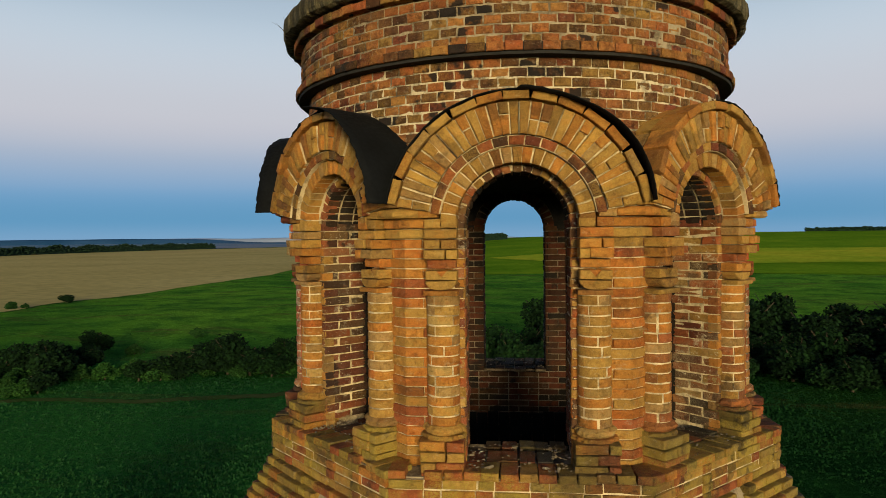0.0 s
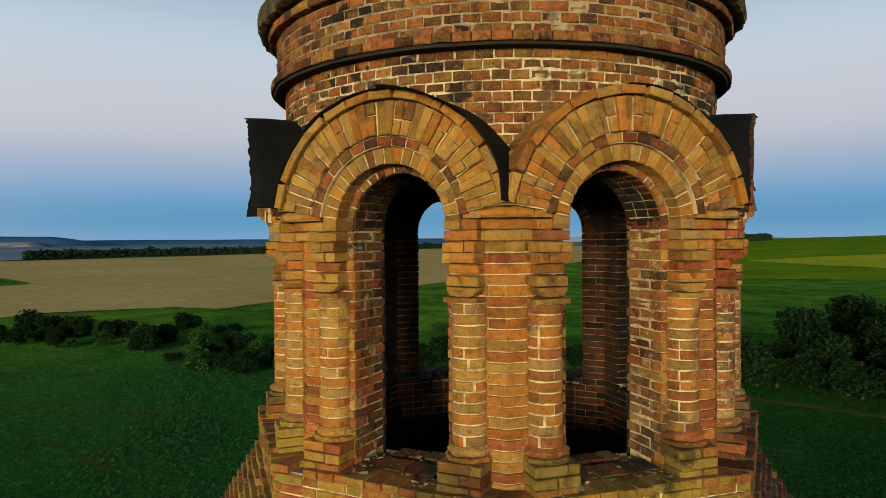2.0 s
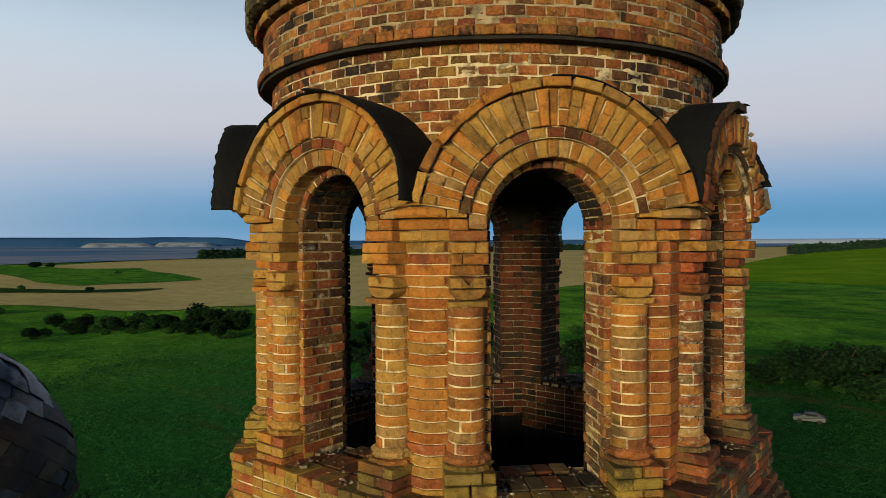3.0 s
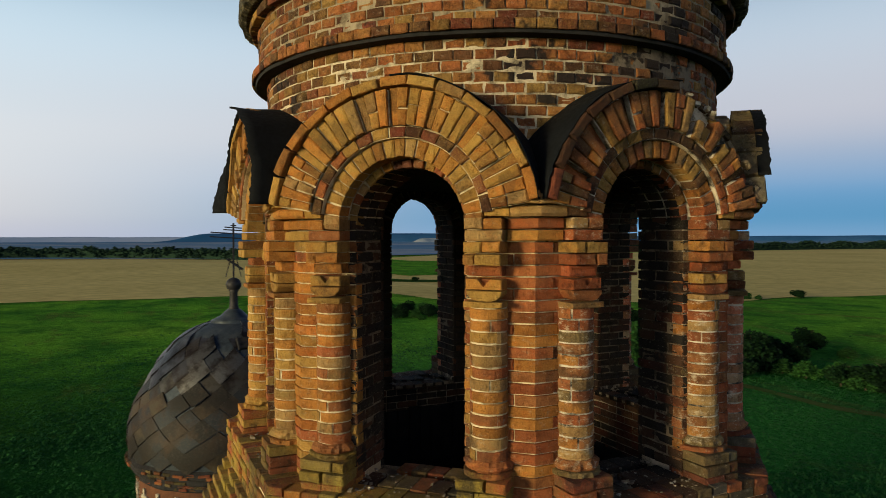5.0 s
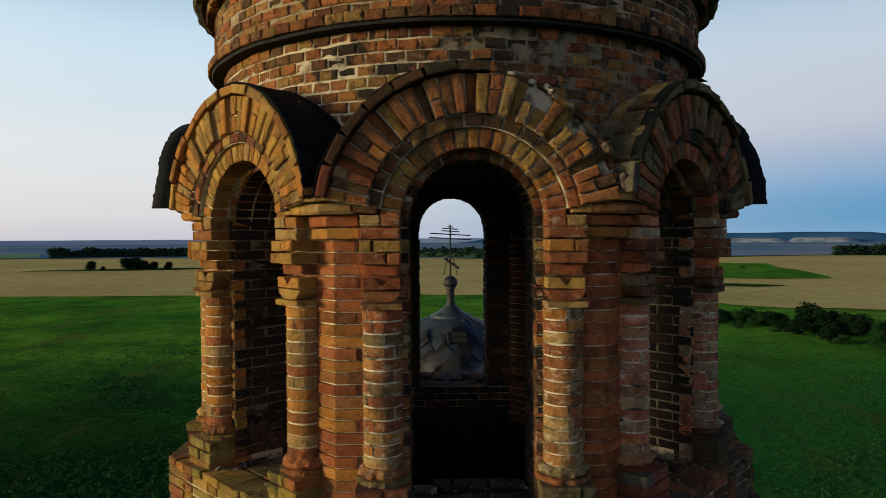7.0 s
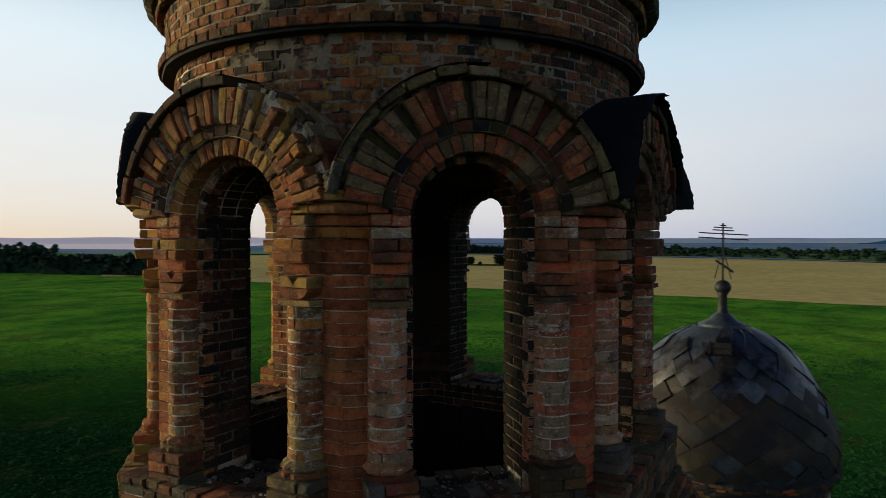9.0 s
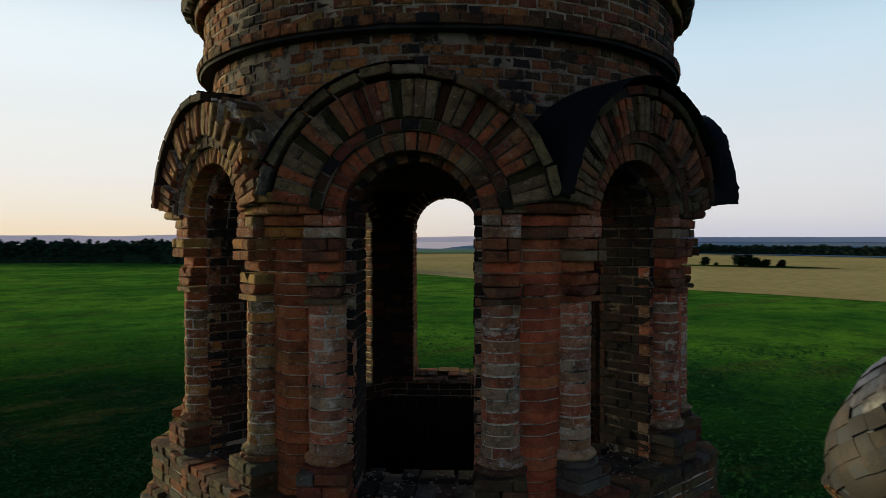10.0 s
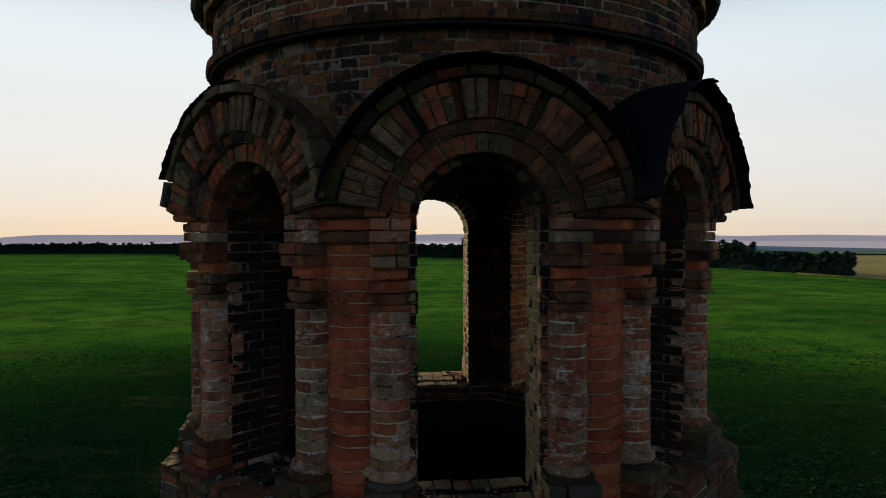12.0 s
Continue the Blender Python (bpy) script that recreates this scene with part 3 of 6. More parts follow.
def sector_geo(r, h, a0, a1, bev, steps=None):
    """A slice of a round column between two angles (0 looks along -y), rounded at top and bottom."""
    n = steps or max(2, round((a1 - a0) / 14))
    rows = ((-h / 2, r - bev), (-h / 2 + bev * 0.8, r), (h / 2 - bev * 0.8, r), (h / 2, r - bev))
    verts = []
    for z, rr in rows:
        for i in range(n + 1):
            a = radians(a0 + (a1 - a0) * i / n)
            verts.append((rr * math.sin(a), -rr * math.cos(a), z))
    verts += [(0, 0, -h / 2), (0, 0, h / 2)]
    k, lo, hi = n + 1, 4 * (n + 1), 4 * (n + 1) + 1
    faces = []
    for j in range(3):
        faces += [(j * k + i, j * k + i + 1, (j + 1) * k + i + 1, (j + 1) * k + i) for i in range(n)]
    faces += [(lo, i + 1, i) for i in range(n)] + [(hi, 3 * k + i, 3 * k + i + 1) for i in range(n)]
    faces += [(lo, 0, k, 2 * k, 3 * k, hi), (lo, hi, 4 * k - 1, 3 * k - 1, 2 * k - 1, k - 1)]
    return verts, faces


def lathe_geo(profile, n=96, wob=0.0, close=False):
    verts, faces = [], []
    for r, z in profile:
        for i in range(n):
            a = 2 * math.pi * i / n
            rr = r + (noise.noise((math.cos(a) * 6, math.sin(a) * 6, z * 5)) * wob if wob else 0)
            verts.append((rr * math.cos(a), rr * math.sin(a), z))
    for j in range(len(profile) - 1):
        faces += [(j * n + i, j * n + (i + 1) % n, (j + 1) * n + (i + 1) % n, (j + 1) * n + i) for i in range(n)]
    if close:
        faces += [tuple(range(n - 1, -1, -1)), tuple((len(profile) - 1) * n + i for i in range(n))]
    return verts, faces


TAN225 = math.tan(math.pi / 8)


def octagon_geo(rows, caps=True):
    """An eight-sided body from rows of (distance of the face from the axis, z)."""
    verts, faces = [], []
    for n, z in rows:
        R = n / math.cos(math.pi / 8)
        verts += [(R * math.cos(radians(22.5 + 45 * i)), R * math.sin(radians(22.5 + 45 * i)), z) for i in range(8)]
    for j in range(len(rows) - 1):
        faces += [(j * 8 + i, j * 8 + (i + 1) % 8, j * 8 + 8 + (i + 1) % 8, j * 8 + 8 + i) for i in range(8)]
    if caps:
        faces += [tuple(range(7, -1, -1)), tuple(len(rows) * 8 - 8 + i for i in range(8))]
    return verts, faces


# ---------------------------------------------------------------- the bell tower
ZC = 22.585                    # centre of the arches
C = 0.0785                     # one course of brick with its joint
SILL, FLOOR = 20.72, 15.0
OPEN = 0.405                   # half the clear width
N_OUT, N_IN = 2.13, 1.65       # outer and inner face of the belfry wall, from the axis
tower = tagged(new("bell_tower"), "weathered octagonal brick belfry with eight open arches under a round drum", "bell tower")
tower.scale = (1.004, 1.004, 1.0)
DEV = (0.2, -0.3, 0.4, 0.1, -0.2, 0.0, 0.0, 0.0)      # the bays are not quite evenly set out
FACE = [Matrix.Rotation(radians(45 * i + DEV[i]), 4, "Z") for i in range(8)]


NORTH_BAYS = (3, 4, 5, 6)          # bays away from the sun, given redder and partly shade-darkened brick


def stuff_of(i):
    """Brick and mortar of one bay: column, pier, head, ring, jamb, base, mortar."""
    if i in NORTH_BAYS:
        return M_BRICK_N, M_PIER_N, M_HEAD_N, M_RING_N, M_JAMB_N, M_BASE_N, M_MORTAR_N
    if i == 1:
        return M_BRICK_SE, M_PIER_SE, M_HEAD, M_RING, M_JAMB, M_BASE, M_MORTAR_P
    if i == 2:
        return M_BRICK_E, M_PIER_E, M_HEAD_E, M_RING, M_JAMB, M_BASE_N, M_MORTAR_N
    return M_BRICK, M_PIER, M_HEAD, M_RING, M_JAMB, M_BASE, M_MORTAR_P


def mitre(i, s):
    """Tangent of half the angle between bay i and its neighbour on side s."""
    return math.tan(radians(45 + s * (DEV[(i + s) % 8] - DEV[i])) / 2)


def wall_core(i):
    """Infill of one bay: two jambs, up to the springing, mitred at the corners."""
    geos = []
    for s in (-1, 1):
        n0, n1, z0, z1 = N_IN + 0.03, N_OUT - 0.014, SILL - 0.05, ZC + 0.12
        e = OPEN + 0.024
        pts = [(s * e, -n1), (s * n1 * mitre(i, s), -n1), (s * n0 * mitre(i, s), -n0), (s * e, -n0)]
        if s < 0:
            pts.reverse()
        v = [(x, y, z) for z in (z0, z1) for x, y in pts]
        geos.append((v, [(3, 2, 1, 0), (4, 5, 6, 7)] + [(i, (i + 1) % 4, 4 + (i + 1) % 4, 4 + i) for i in range(4)]))
    return join_geo(geos)


def arc_solid(r0, r1, n0, n1, a0, a1, steps):
    """Part of a ring round the arch centre, between two distances from the axis."""
    verts, faces = [], []
    for i in range(steps + 1):
        a = radians(a0 + (a1 - a0) * i / steps)
        for r, n in ((r0, n0), (r1, n0), (r1, n1), (r0, n1)):
            verts.append((r * math.cos(a), -n, ZC + r * math.sin(a)))
    for i in range(steps):
        o = 4 * i
        faces += [(o + k, o + 4 + k, o + 4 + (k + 1) % 4, o + (k + 1) % 4) for k in range(4)]
    faces += [(3, 2, 1, 0), tuple(4 * steps + k for k in range(4))]
    return [v for v in verts], [tuple(reversed(f)) for f in faces]


def sweep_geo(profile, steps=36):
    """A ring moulding: the profile of (radius, distance from the axis) carried round the half circle."""
    verts, faces, k = [], [], len(profile)
    for i in range(steps + 1):
        a = radians(8 + 164 * i / steps)
        verts += [(r * math.cos(a), -n, ZC + r * math.sin(a)) for r, n in profile]
    for i in range(steps):
        faces += [(i * k + j, i * k + (j + 1) % k, (i + 1) * k + (j + 1) % k, (i + 1) * k + j) for j in range(k)]
    faces += [tuple(range(k))[::-1], tuple(steps * k + j for j in range(k))]
    return verts, [tuple(reversed(f)) for f in faces]


def on_arc(r, theta, n):
    a = radians(theta)
    return Matrix.Translation((r * math.cos(a), -n, ZC + r * math.sin(a))) @ Matrix.Rotation(radians(90 - theta), 4, "Y")


# state of the roofing over each arch: bare or covered, left and right of the crown
RISE = (0.0, 0.0, 0.0, 0.022, 0.040, 0.060, 0.030, 0.020)      # how far each sheet has lifted off its gable
REACH = ((2.42, 2.505), (2.40, 2.40), (2.38, 2.40), (2.42, 2.42), (2.50, 2.46), (2.53, 2.48), (2.44, 2.54), (2.38, 2.555))      # how far each sheet runs out over the arch, left and right
COVERED = {0: (1, 1), 1: (0, 1), 2: (1, 0), 3: (1, 0), 4: (1, 1), 5: (1, 1), 6: (1, 1), 7: (1, 1)}


def build_head(i):
    """The projecting round gable over one opening: four rings of brick."""
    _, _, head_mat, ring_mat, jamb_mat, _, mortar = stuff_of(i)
    if i in NORTH_BAYS:
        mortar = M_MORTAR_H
    deep = 0.062 if i in (2, 3, 4, 5) else 0.028     # how far the single bricks between the groups lie back
    groups, singles, th = [], [], 8.5
    while th < 167:                        # voussoirs in twos and threes, each group followed by a sunken brick
        end = th + rng.choice((2, 3, 3)) * 5.5
        if end > 155:
            end = 171.5
        groups.append((th, end))
        singles.append(end + 2.4)
        th = end + 4.8
    head = part("arch_head", sweep_geo([(OPEN + 0.012, N_IN + 0.012), (OPEN + 0.012, 2.115), (0.47, 2.116), (0.472, 2.270), (0.59, 2.271), (0.591, 2.318), (0.668, 2.319), (0.669, 2.27), (0.943, 2.271), (0.943, 1.7), (0.60, 1.701), (0.60, N_IN + 0.012)]), mortar, tower, "ochre brick arch ring with hood course" if i not in NORTH_BAYS else "dark red brick arch ring with toothed voussoirs", FACE[i])
    for a0, a1 in groups:
        part("mortar_bed", arc_solid(0.672, 0.914 if i != 2 or not 10 < (a0 + a1) / 2 < 78 else 0.79, 2.2, 2.342, a0, a1, 3), mortar, head)
    for t in singles[:-1]:
        brick(head, radians(4.8) * 0.80 - 0.009, 0.12, 0.250, on_arc(0.80, t, 2.25 - deep), ring_mat if deep > 0.03 else head_mat, 1.5, taper=1.25)
    for a0, a1 in groups:
        k = max(1, round((a1 - a0) / 5.5))
        for j in range(k):
            t = a0 + (a1 - a0) * (j + 0.5) / k
            w = radians((a1 - a0) / k) - 0.011
            lost = i == 2 and 22 < t < 66
            out = 0.913 if not lost else rng.uniform(0.80, 0.90)
            cut = rng.choice((0.775, 0.80, 0.815)) if rng.random() < 0.42 else out
            for r0, r1 in ((0.672, cut), (cut + 0.010, out)):
                if r1 - r0 > 0.03:
                    rm = (r0 + r1) / 2
                    brick(head, radians((a1 - a0) / k) * rm - 0.010, 0.12, r1 - r0, on_arc(rm, t, 2.25 + (rng.uniform(-0.015, 0.01) if lost else 0)), head_mat, 1.4, taper=1 / rm)
    m = 15
    for j in range(m):                     # dark bead of bricks laid along the arc
        t = 7 + 166 * (j + 0.5) / m
        brick(head, radians(166 / m) * 0.63 - 0.010, 0.12, 0.068, on_arc(0.629, t, 2.215), ring_mat, taper=1 / 0.63)
    m = 21
    for j in range(m):                     # inner ring of headers
        t = 180 * (j + 0.5) / m
        brick(head, radians(180 / m) * 0.526 - 0.009, 0.14, 0.120, on_arc(0.526, t, 2.15), head_mat, taper=1 / 0.526)
    m = 17
    for j in range(m):                     # set-back ring on the edge of the vault
        t = 180 * (j + 0.5) / m
        brick(head, radians(180 / m) * 0.43 - 0.010, 0.12, 0.055, on_arc(0.437, t, N_OUT - 0.115), head_mat if rng.random() < 0.5 else jamb_mat, 2.5)
    m = 13
    left, right = COVERED[i]
    for j in range(m):                     # hood course
        t = 9 + 162 * (j + 0.5) / m
        if i == 2 and 8 < t < 82:
            continue
        w = radians(162 / m) * 0.965 - rng.uniform(0.010, 0.022)
        bare = i == 3 or (t > 90 and not left) or (t < 90 and not right)
        mat = M_BARE if bare and i in (2, 3) else M_RING_N if i in (2, 3, 4, 5) else head_mat
        front = 2.40 + rng.uniform(-0.008, 0.012)
        d = 0.22
        brick(head, w, d, 0.062, on_arc(0.985 if i == 3 and t > 90 else 0.955, t, front - d), M_HOOD if i == 3 else mat, 3.0 if i == 3 else 1.6)
        back = 1.93 + 0.10 * abs(math.sin(radians(t)))
        n = front - d - 0.012
        while n > back + 0.08:
            dd = min(n - back, rng.uniform(0.13, 0.25))
            brick(head, w * rng.uniform(0.86, 0.97), dd - 0.018, 0.062, on_arc(0.953 + rng.uniform(-0.012, 0.006), t, n - dd + 0.012), mat, 1.6)
            n -= dd
    if i == 2:                             # lime left where the hood has fallen
        for j in range(9):                 # core of the fallen half
            t, n = 12 + 7.6 * (j + 0.5), 2.30
            while n > 1.98:
                dd = rng.uniform(0.10, 0.2)
                brick(head, 0.115 + rng.uniform(-0.01, 0.006), dd - 0.01, rng.uniform(0.03, 0.05), on_arc(0.935 + rng.uniform(-0.012, 0.012), t, n - dd), M_BARE if rng.random() < 0.5 else M_RING, 2.5)
                n -= dd
        for _ in range(34):
            t, n = rng.uniform(12, 78), rng.uniform(2.0, 2.33)
            brick(head, rng.uniform(0.02, 0.06), 0.04, rng.uniform(0.015, 0.035), on_arc(0.94 + rng.uniform(-0.015, 0.02), t, n) @ Matrix.Rotation(rng.uniform(-0.9, 0.9), 4, "Z"), M_PLASTER if t > 50 and rng.random() < 0.6 else M_BARE, 5.0, "lime_lump")
    return head


def corner_brick(wall, i, n, la, lb, z, h, mat, d=0.10, b=0.005):
    """A brick bent round the pier's corner, after bay i, with arms la and lb long."""
    half = radians(45 + DEV[(i + 1) % 8] - DEV[i]) / 2
    key = ("corner", i, round(n, 3), round(la, 2), round(lb, 2), round(h, 3), mat.name)
    if key not in BRICKS:
        R = n / math.cos(half)
        r = random.Random(i * 31 + int(la * 100))
        pts = []
        for s, L in ((-1, la), (1, lb)):
            arm = [(s * math.cos(half) * L * t, -R + math.sin(half) * L * t) for t in (1.0, 0.55)]
            pts += arm if s < 0 else arm[::-1]
        pts.insert(2, (0.0, -R + 0.003))
        verts, k = [], 5
        for zz, o in ((-h / 2, b), (-h / 2 + b, 0.0), (h / 2 - b, 0.0), (h / 2, b)):
            verts += [(x + r.uniform(-1, 1) * 0.002, y + o + r.uniform(-1, 1) * 0.002, zz + r.uniform(-1, 1) * 0.002) for x, y in pts]
        verts += [(x * 0.9, y + d, zz) for zz in (-h / 2, h / 2) for x, y in pts]
        faces = [(j * k + a, j * k + a + 1, j * k + k + a + 1, j * k + k + a) for j in range(3) for a in range(k - 1)]
        faces += [(4 * k + a, 4 * k + a + 1, a + 1, a) for a in range(k - 1)] + [(3 * k + a, 3 * k + a + 1, 5 * k + a + 1, 5 * k + a) for a in range(k - 1)]
        faces += [(4 * k, 0, k, 2 * k, 3 * k, 5 * k), (5 * k - 1, 6 * k - 1, 4 * k - 1, 3 * k - 1, 2 * k - 1, k - 1)]
        BRICKS[key] = mesh_data("brick", verts, faces, mat)
    phi = 45 * i + DEV[i] + math.degrees(half)
    m = FACE[i].inverted() @ Matrix.Rotation(radians(phi), 4, "Z") @ Matrix.Translation((0, rng.uniform(-1, 1) * 0.004, z)) @ pose(0, 0, rng.uniform(-0.001, 0.001), rng.uniform(-0.03, 0.03), rng.uniform(-0.4, 0.4), rng.uniform(-0.1, 0.1))
    return part("brick", BRICKS[key], mat, wall, "", m)


LIMED = {(1, 1): M_JAMB_L, (7, 1): M_JAMB_L, (1, -1): M_JAMB_D, (2, -1): M_JAMB_D, (2, 1): M_JAMB_D}      # reveals washed with lime, or near-black with their shade in the colour


def build_bay(i):
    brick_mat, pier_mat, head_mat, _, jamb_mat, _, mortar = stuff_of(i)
    wall = part("wall", wall_core(i), mortar, tower, "", FACE[i])
    for s in (-1, 1):
        a, b = sorted((s * (OPEN + 0.018), s * (N_IN + 0.026) * mitre(i, s)))
        # lit inner walls keep mortar; shaded ones get a near-black bed
        part("lining_bed", box_geo(a, b, -N_IN - 0.0305, -N_IN - 0.026, SILL - 0.04, ZC + 0.11), M_MORTAR_I if i in (3, 4, 5) else M_NEARBLACK, wall)
    head = build_head(i)
    for s in (-1, 1):
        # pier face between the columns, up to the bent corner bricks
        for k in range(3, 27):
            z = 22.71 - C * (k + 0.5)
            edge = N_OUT * mitre(i, s) - 0.004
            arm = (0.27, 0.14, 0.20)[k % 3] if s > 0 else (0.14, 0.27, 0.20)[k % 3]
            if edge - arm - 0.50 > 0.04:
                brick(wall, edge - arm - 0.50 - 0.008, 0.10, C - 0.009, Matrix.Translation((s * (0.50 + edge - arm) / 2, -(N_OUT - 0.10), z)), pier_mat, 0.7)
            # narrow strip beside the opening
            brick(wall, 0.082, 0.10, C - 0.009, Matrix.Translation((s * (OPEN + 0.045), -(N_OUT - 0.10), z)), brick_mat)
            if s > 0:
                corner_brick(wall, i, N_OUT + 0.005, arm, (0.14, 0.27, 0.20)[k % 3], z, C - 0.009, pier_mat)
        if s > 0:
            # crowning courses of the pier: string, plain course, moulded impost
            corner_brick(wall, i, 2.205, 0.20, 0.20, 22.71 - C * 2.5, C - 0.009, head_mat, 0.13, 0.008)
            corner_brick(wall, i, 2.215, 0.20, 0.20, 22.71 - C * 1.5, C - 0.009, pier_mat, 0.13, 0.008)
            crown = M_RING_N if i in NORTH_BAYS else head_mat
            corner_brick(wall, i, 2.305, 0.20, 0.20, 22.71 - C * 0.5, C - 0.010, crown, 0.20, 0.020)
            corner_brick(wall, i, 2.345, 0.12, 0.12, 22.745, 0.062, crown, 0.20, 0.008)
        for k in (1, 2):
            z = 22.71 - C * (k + 0.5)
            for a, b in ((0.455, 0.585), (0.585, 0.715)) if k == 1 else ((0.455, 0.715),):
                brick(wall, b - a - 0.010, 0.20, C - 0.009, Matrix.Translation((s * (a + b) / 2, -(2.295 - 0.20), z)), brick_mat)
        n = 2.305
        edge, a0 = n * mitre(i, s) - 0.205, 0.60
        brick(wall, edge - a0 - 0.008, 0.20, C - 0.010, Matrix.Translation((s * (edge + a0) / 2, -(n - 0.20), 22.71 - C * 0.5)), head_mat)
    # reveals
    for s in (-1, 1):
        jamb = part("jamb", box_geo(-0.004, 0.004, -0.2, 0.2, -0.9, 0.9), M_MORTAR_H if i in NORTH_BAYS or LIMED.get((i, s)) is M_JAMB_D else mortar, tower, "", FACE[i] @ Matrix.Translation((s * (OPEN + 0.016), -1.90, 21.66)))
        for k in range(1, 25):
            z = 22.71 - C * (k + 0.5) - 21.66
            cuts = (-0.235, -0.07, 0.235) if k % 2 else (-0.235, 0.06, 0.235)
            for a, b in zip(cuts, cuts[1:]):
                m = Matrix.Translation((s * 0.066, (a + b) / 2, z)) @ Matrix.Rotation(radians(-90 * s), 4, "Z")
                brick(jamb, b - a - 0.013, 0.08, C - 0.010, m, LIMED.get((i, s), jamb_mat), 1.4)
    return wall


def worn(verts, seed, depth=0.0045):
    """Points of a piece pushed in and out by a few millimetres, more along its rims."""
    off = Vector((seed * 3.7, seed * 1.3, 0))
    out = []
    for x, y, z in verts:
        k = 1 + depth / 0.13 * (noise.noise(Vector((x, y, z)) * 22 + off) - 0.3)
        out.append((x * k, y * k, z + 0.0028 * noise.noise(Vector((x, y, z)) * 16 + off * 2)))
    return out


def build_column(i, s):
    """Engaged round column with torus base, pendant bracket and square block capital."""
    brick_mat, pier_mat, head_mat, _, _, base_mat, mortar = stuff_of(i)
    at = FACE[i] @ Matrix.Translation((s * 0.585, -2.135, 0))
    col = part("column", sector_geo(0.1245, 1.06, -180, 180, 0.002, 24), mortar, tower, "banded brick column", at @ Matrix.Translation((0, 0, 21.52)))
    T = Matrix.Translation
    z = 22.035
    for k in range(13):
        zz = z - C * (k + 0.5) - 21.52
        cut = rng.choice((None, -25, 20, 40, -45, 5))
        spans = ((-178, 178),) if cut is None else ((-170, cut - 2.5), (cut + 2.5, 170))
        for a0, a1 in spans:
            key = ("col", a0, a1, brick_mat.name, rng.randrange(4))
            if key not in BRICKS:
                v, f = sector_geo(0.132, C - 0.010, a0, a1, 0.006)
                BRICKS[key] = mesh_data("brick", worn(v, key[4] + a0), f, brick_mat)
            ob = part("brick", BRICKS[key], brick_mat, col, "", T((rng.uniform(-1, 1) * 0.002, rng.uniform(-1, 1) * 0.002, zz)) @ pose(0, 0, 0, rng.uniform(-1.1, 1.1), rng.uniform(-1.1, 1.1), rng.uniform(-3, 3)))
    o = -21.52
    brick(col, 0.262, 0.24, 0.036, T((0, 0.09, 22.057 + o)), head_mat, 1.5, "neck_slab")
    # bracket: a notched block over a boat-shaped drop
    for kind, z0, pts in (("notched_block", 22.158, [(-0.122, 0.070), (-0.122, 0.0), (0.122, 0.0), (0.122, 0.070), (0.045, 0.070), (0.0, 0.018), (-0.045, 0.070)]), ("drop", 22.080, [(-0.122, 0.070), (-0.118, 0.045), (-0.085, 0.010), (-0.04, 0.0), (0.04, 0.0), (0.085, 0.010), (0.118, 0.045), (0.122, 0.070)])):
        key = (kind, head_mat.name)
        if key not in BRICKS:
            n = len(pts)
            v = [(x, 0.05, zz) for x, zz in pts] + [(x, -0.128, zz) for x, zz in pts] + [(x * 0.94, -0.138, 0.035 + (zz - 0.035) * 0.90) for x, zz in pts]
            f = [(a + j, a + n + j, a + n + (j + 1) % n, a + (j + 1) % n) for a in (0, n) for j in range(n)] + [tuple(2 * n + j for j in range(n))[::-1]]
            BRICKS[key] = mesh_data("bracket", v, [tuple(reversed(q)) for q in f], head_mat)
        part("bracket", BRICKS[key], head_mat, col, "", T((0, 0, z0 + o)) @ pose(0, rng.uniform(-0.006, 0.006), 0, 0, rng.uniform(-1.5, 1.5), rng.uniform(-2, 2)))
    brick(col, 0.19, 0.10, 0.062, T((0, 0.0, 22.195 + o)), pier_mat)
    brick(col, 0.225, 0.15, C - 0.012, T((0, 0.045, 22.279 + o)), pier_mat)
    for k in (0, 1):
        zz = 22.357 + C * k + o
        cut = rng.choice((0.0, 0.04, -0.05, 0.13))
        for a, b in ((-0.13, cut), (cut, 0.13)):
            if b - a > 0.03:
                brick(col, b - a - 0.008, 0.24, C - 0.010, T(((a + b) / 2, 0.045, zz)), head_mat)
    # base
    for name, r, h, zz, bev in (("torus", 0.172, 0.070, 20.985, 0.028), ("base_slab", 0.182, 0.036, 20.933, 0.008)):
        key = (name, brick_mat.name, i, s)
        if key not in BRICKS:
            v, f = sector_geo(r, h, -180, 180, bev, 40)
            BRICKS[key] = mesh_data(name, worn(v, i, 0.022), f, base_mat if name == "base_slab" else brick_mat)
        part(name, BRICKS[key], brick_mat, col, "", T((0, 0, zz + o)) @ pose(0, 0, 0, rng.uniform(-1.5, 1.5), rng.uniform(-1.5, 1.5), rng.uniform(0, 360)))
    for k in range(4):
        zz = 20.88 - C * k + o
        cut = rng.choice((-0.05, 0.03, 0.08, 0.0))
        for a, b in ((-0.172, cut), (cut, 0.172)):
            brick(col, b - a - 0.008, 0.36, C - 0.008, T(((a + b) / 2, 0.15, zz)), base_mat, 1.1)
    return col


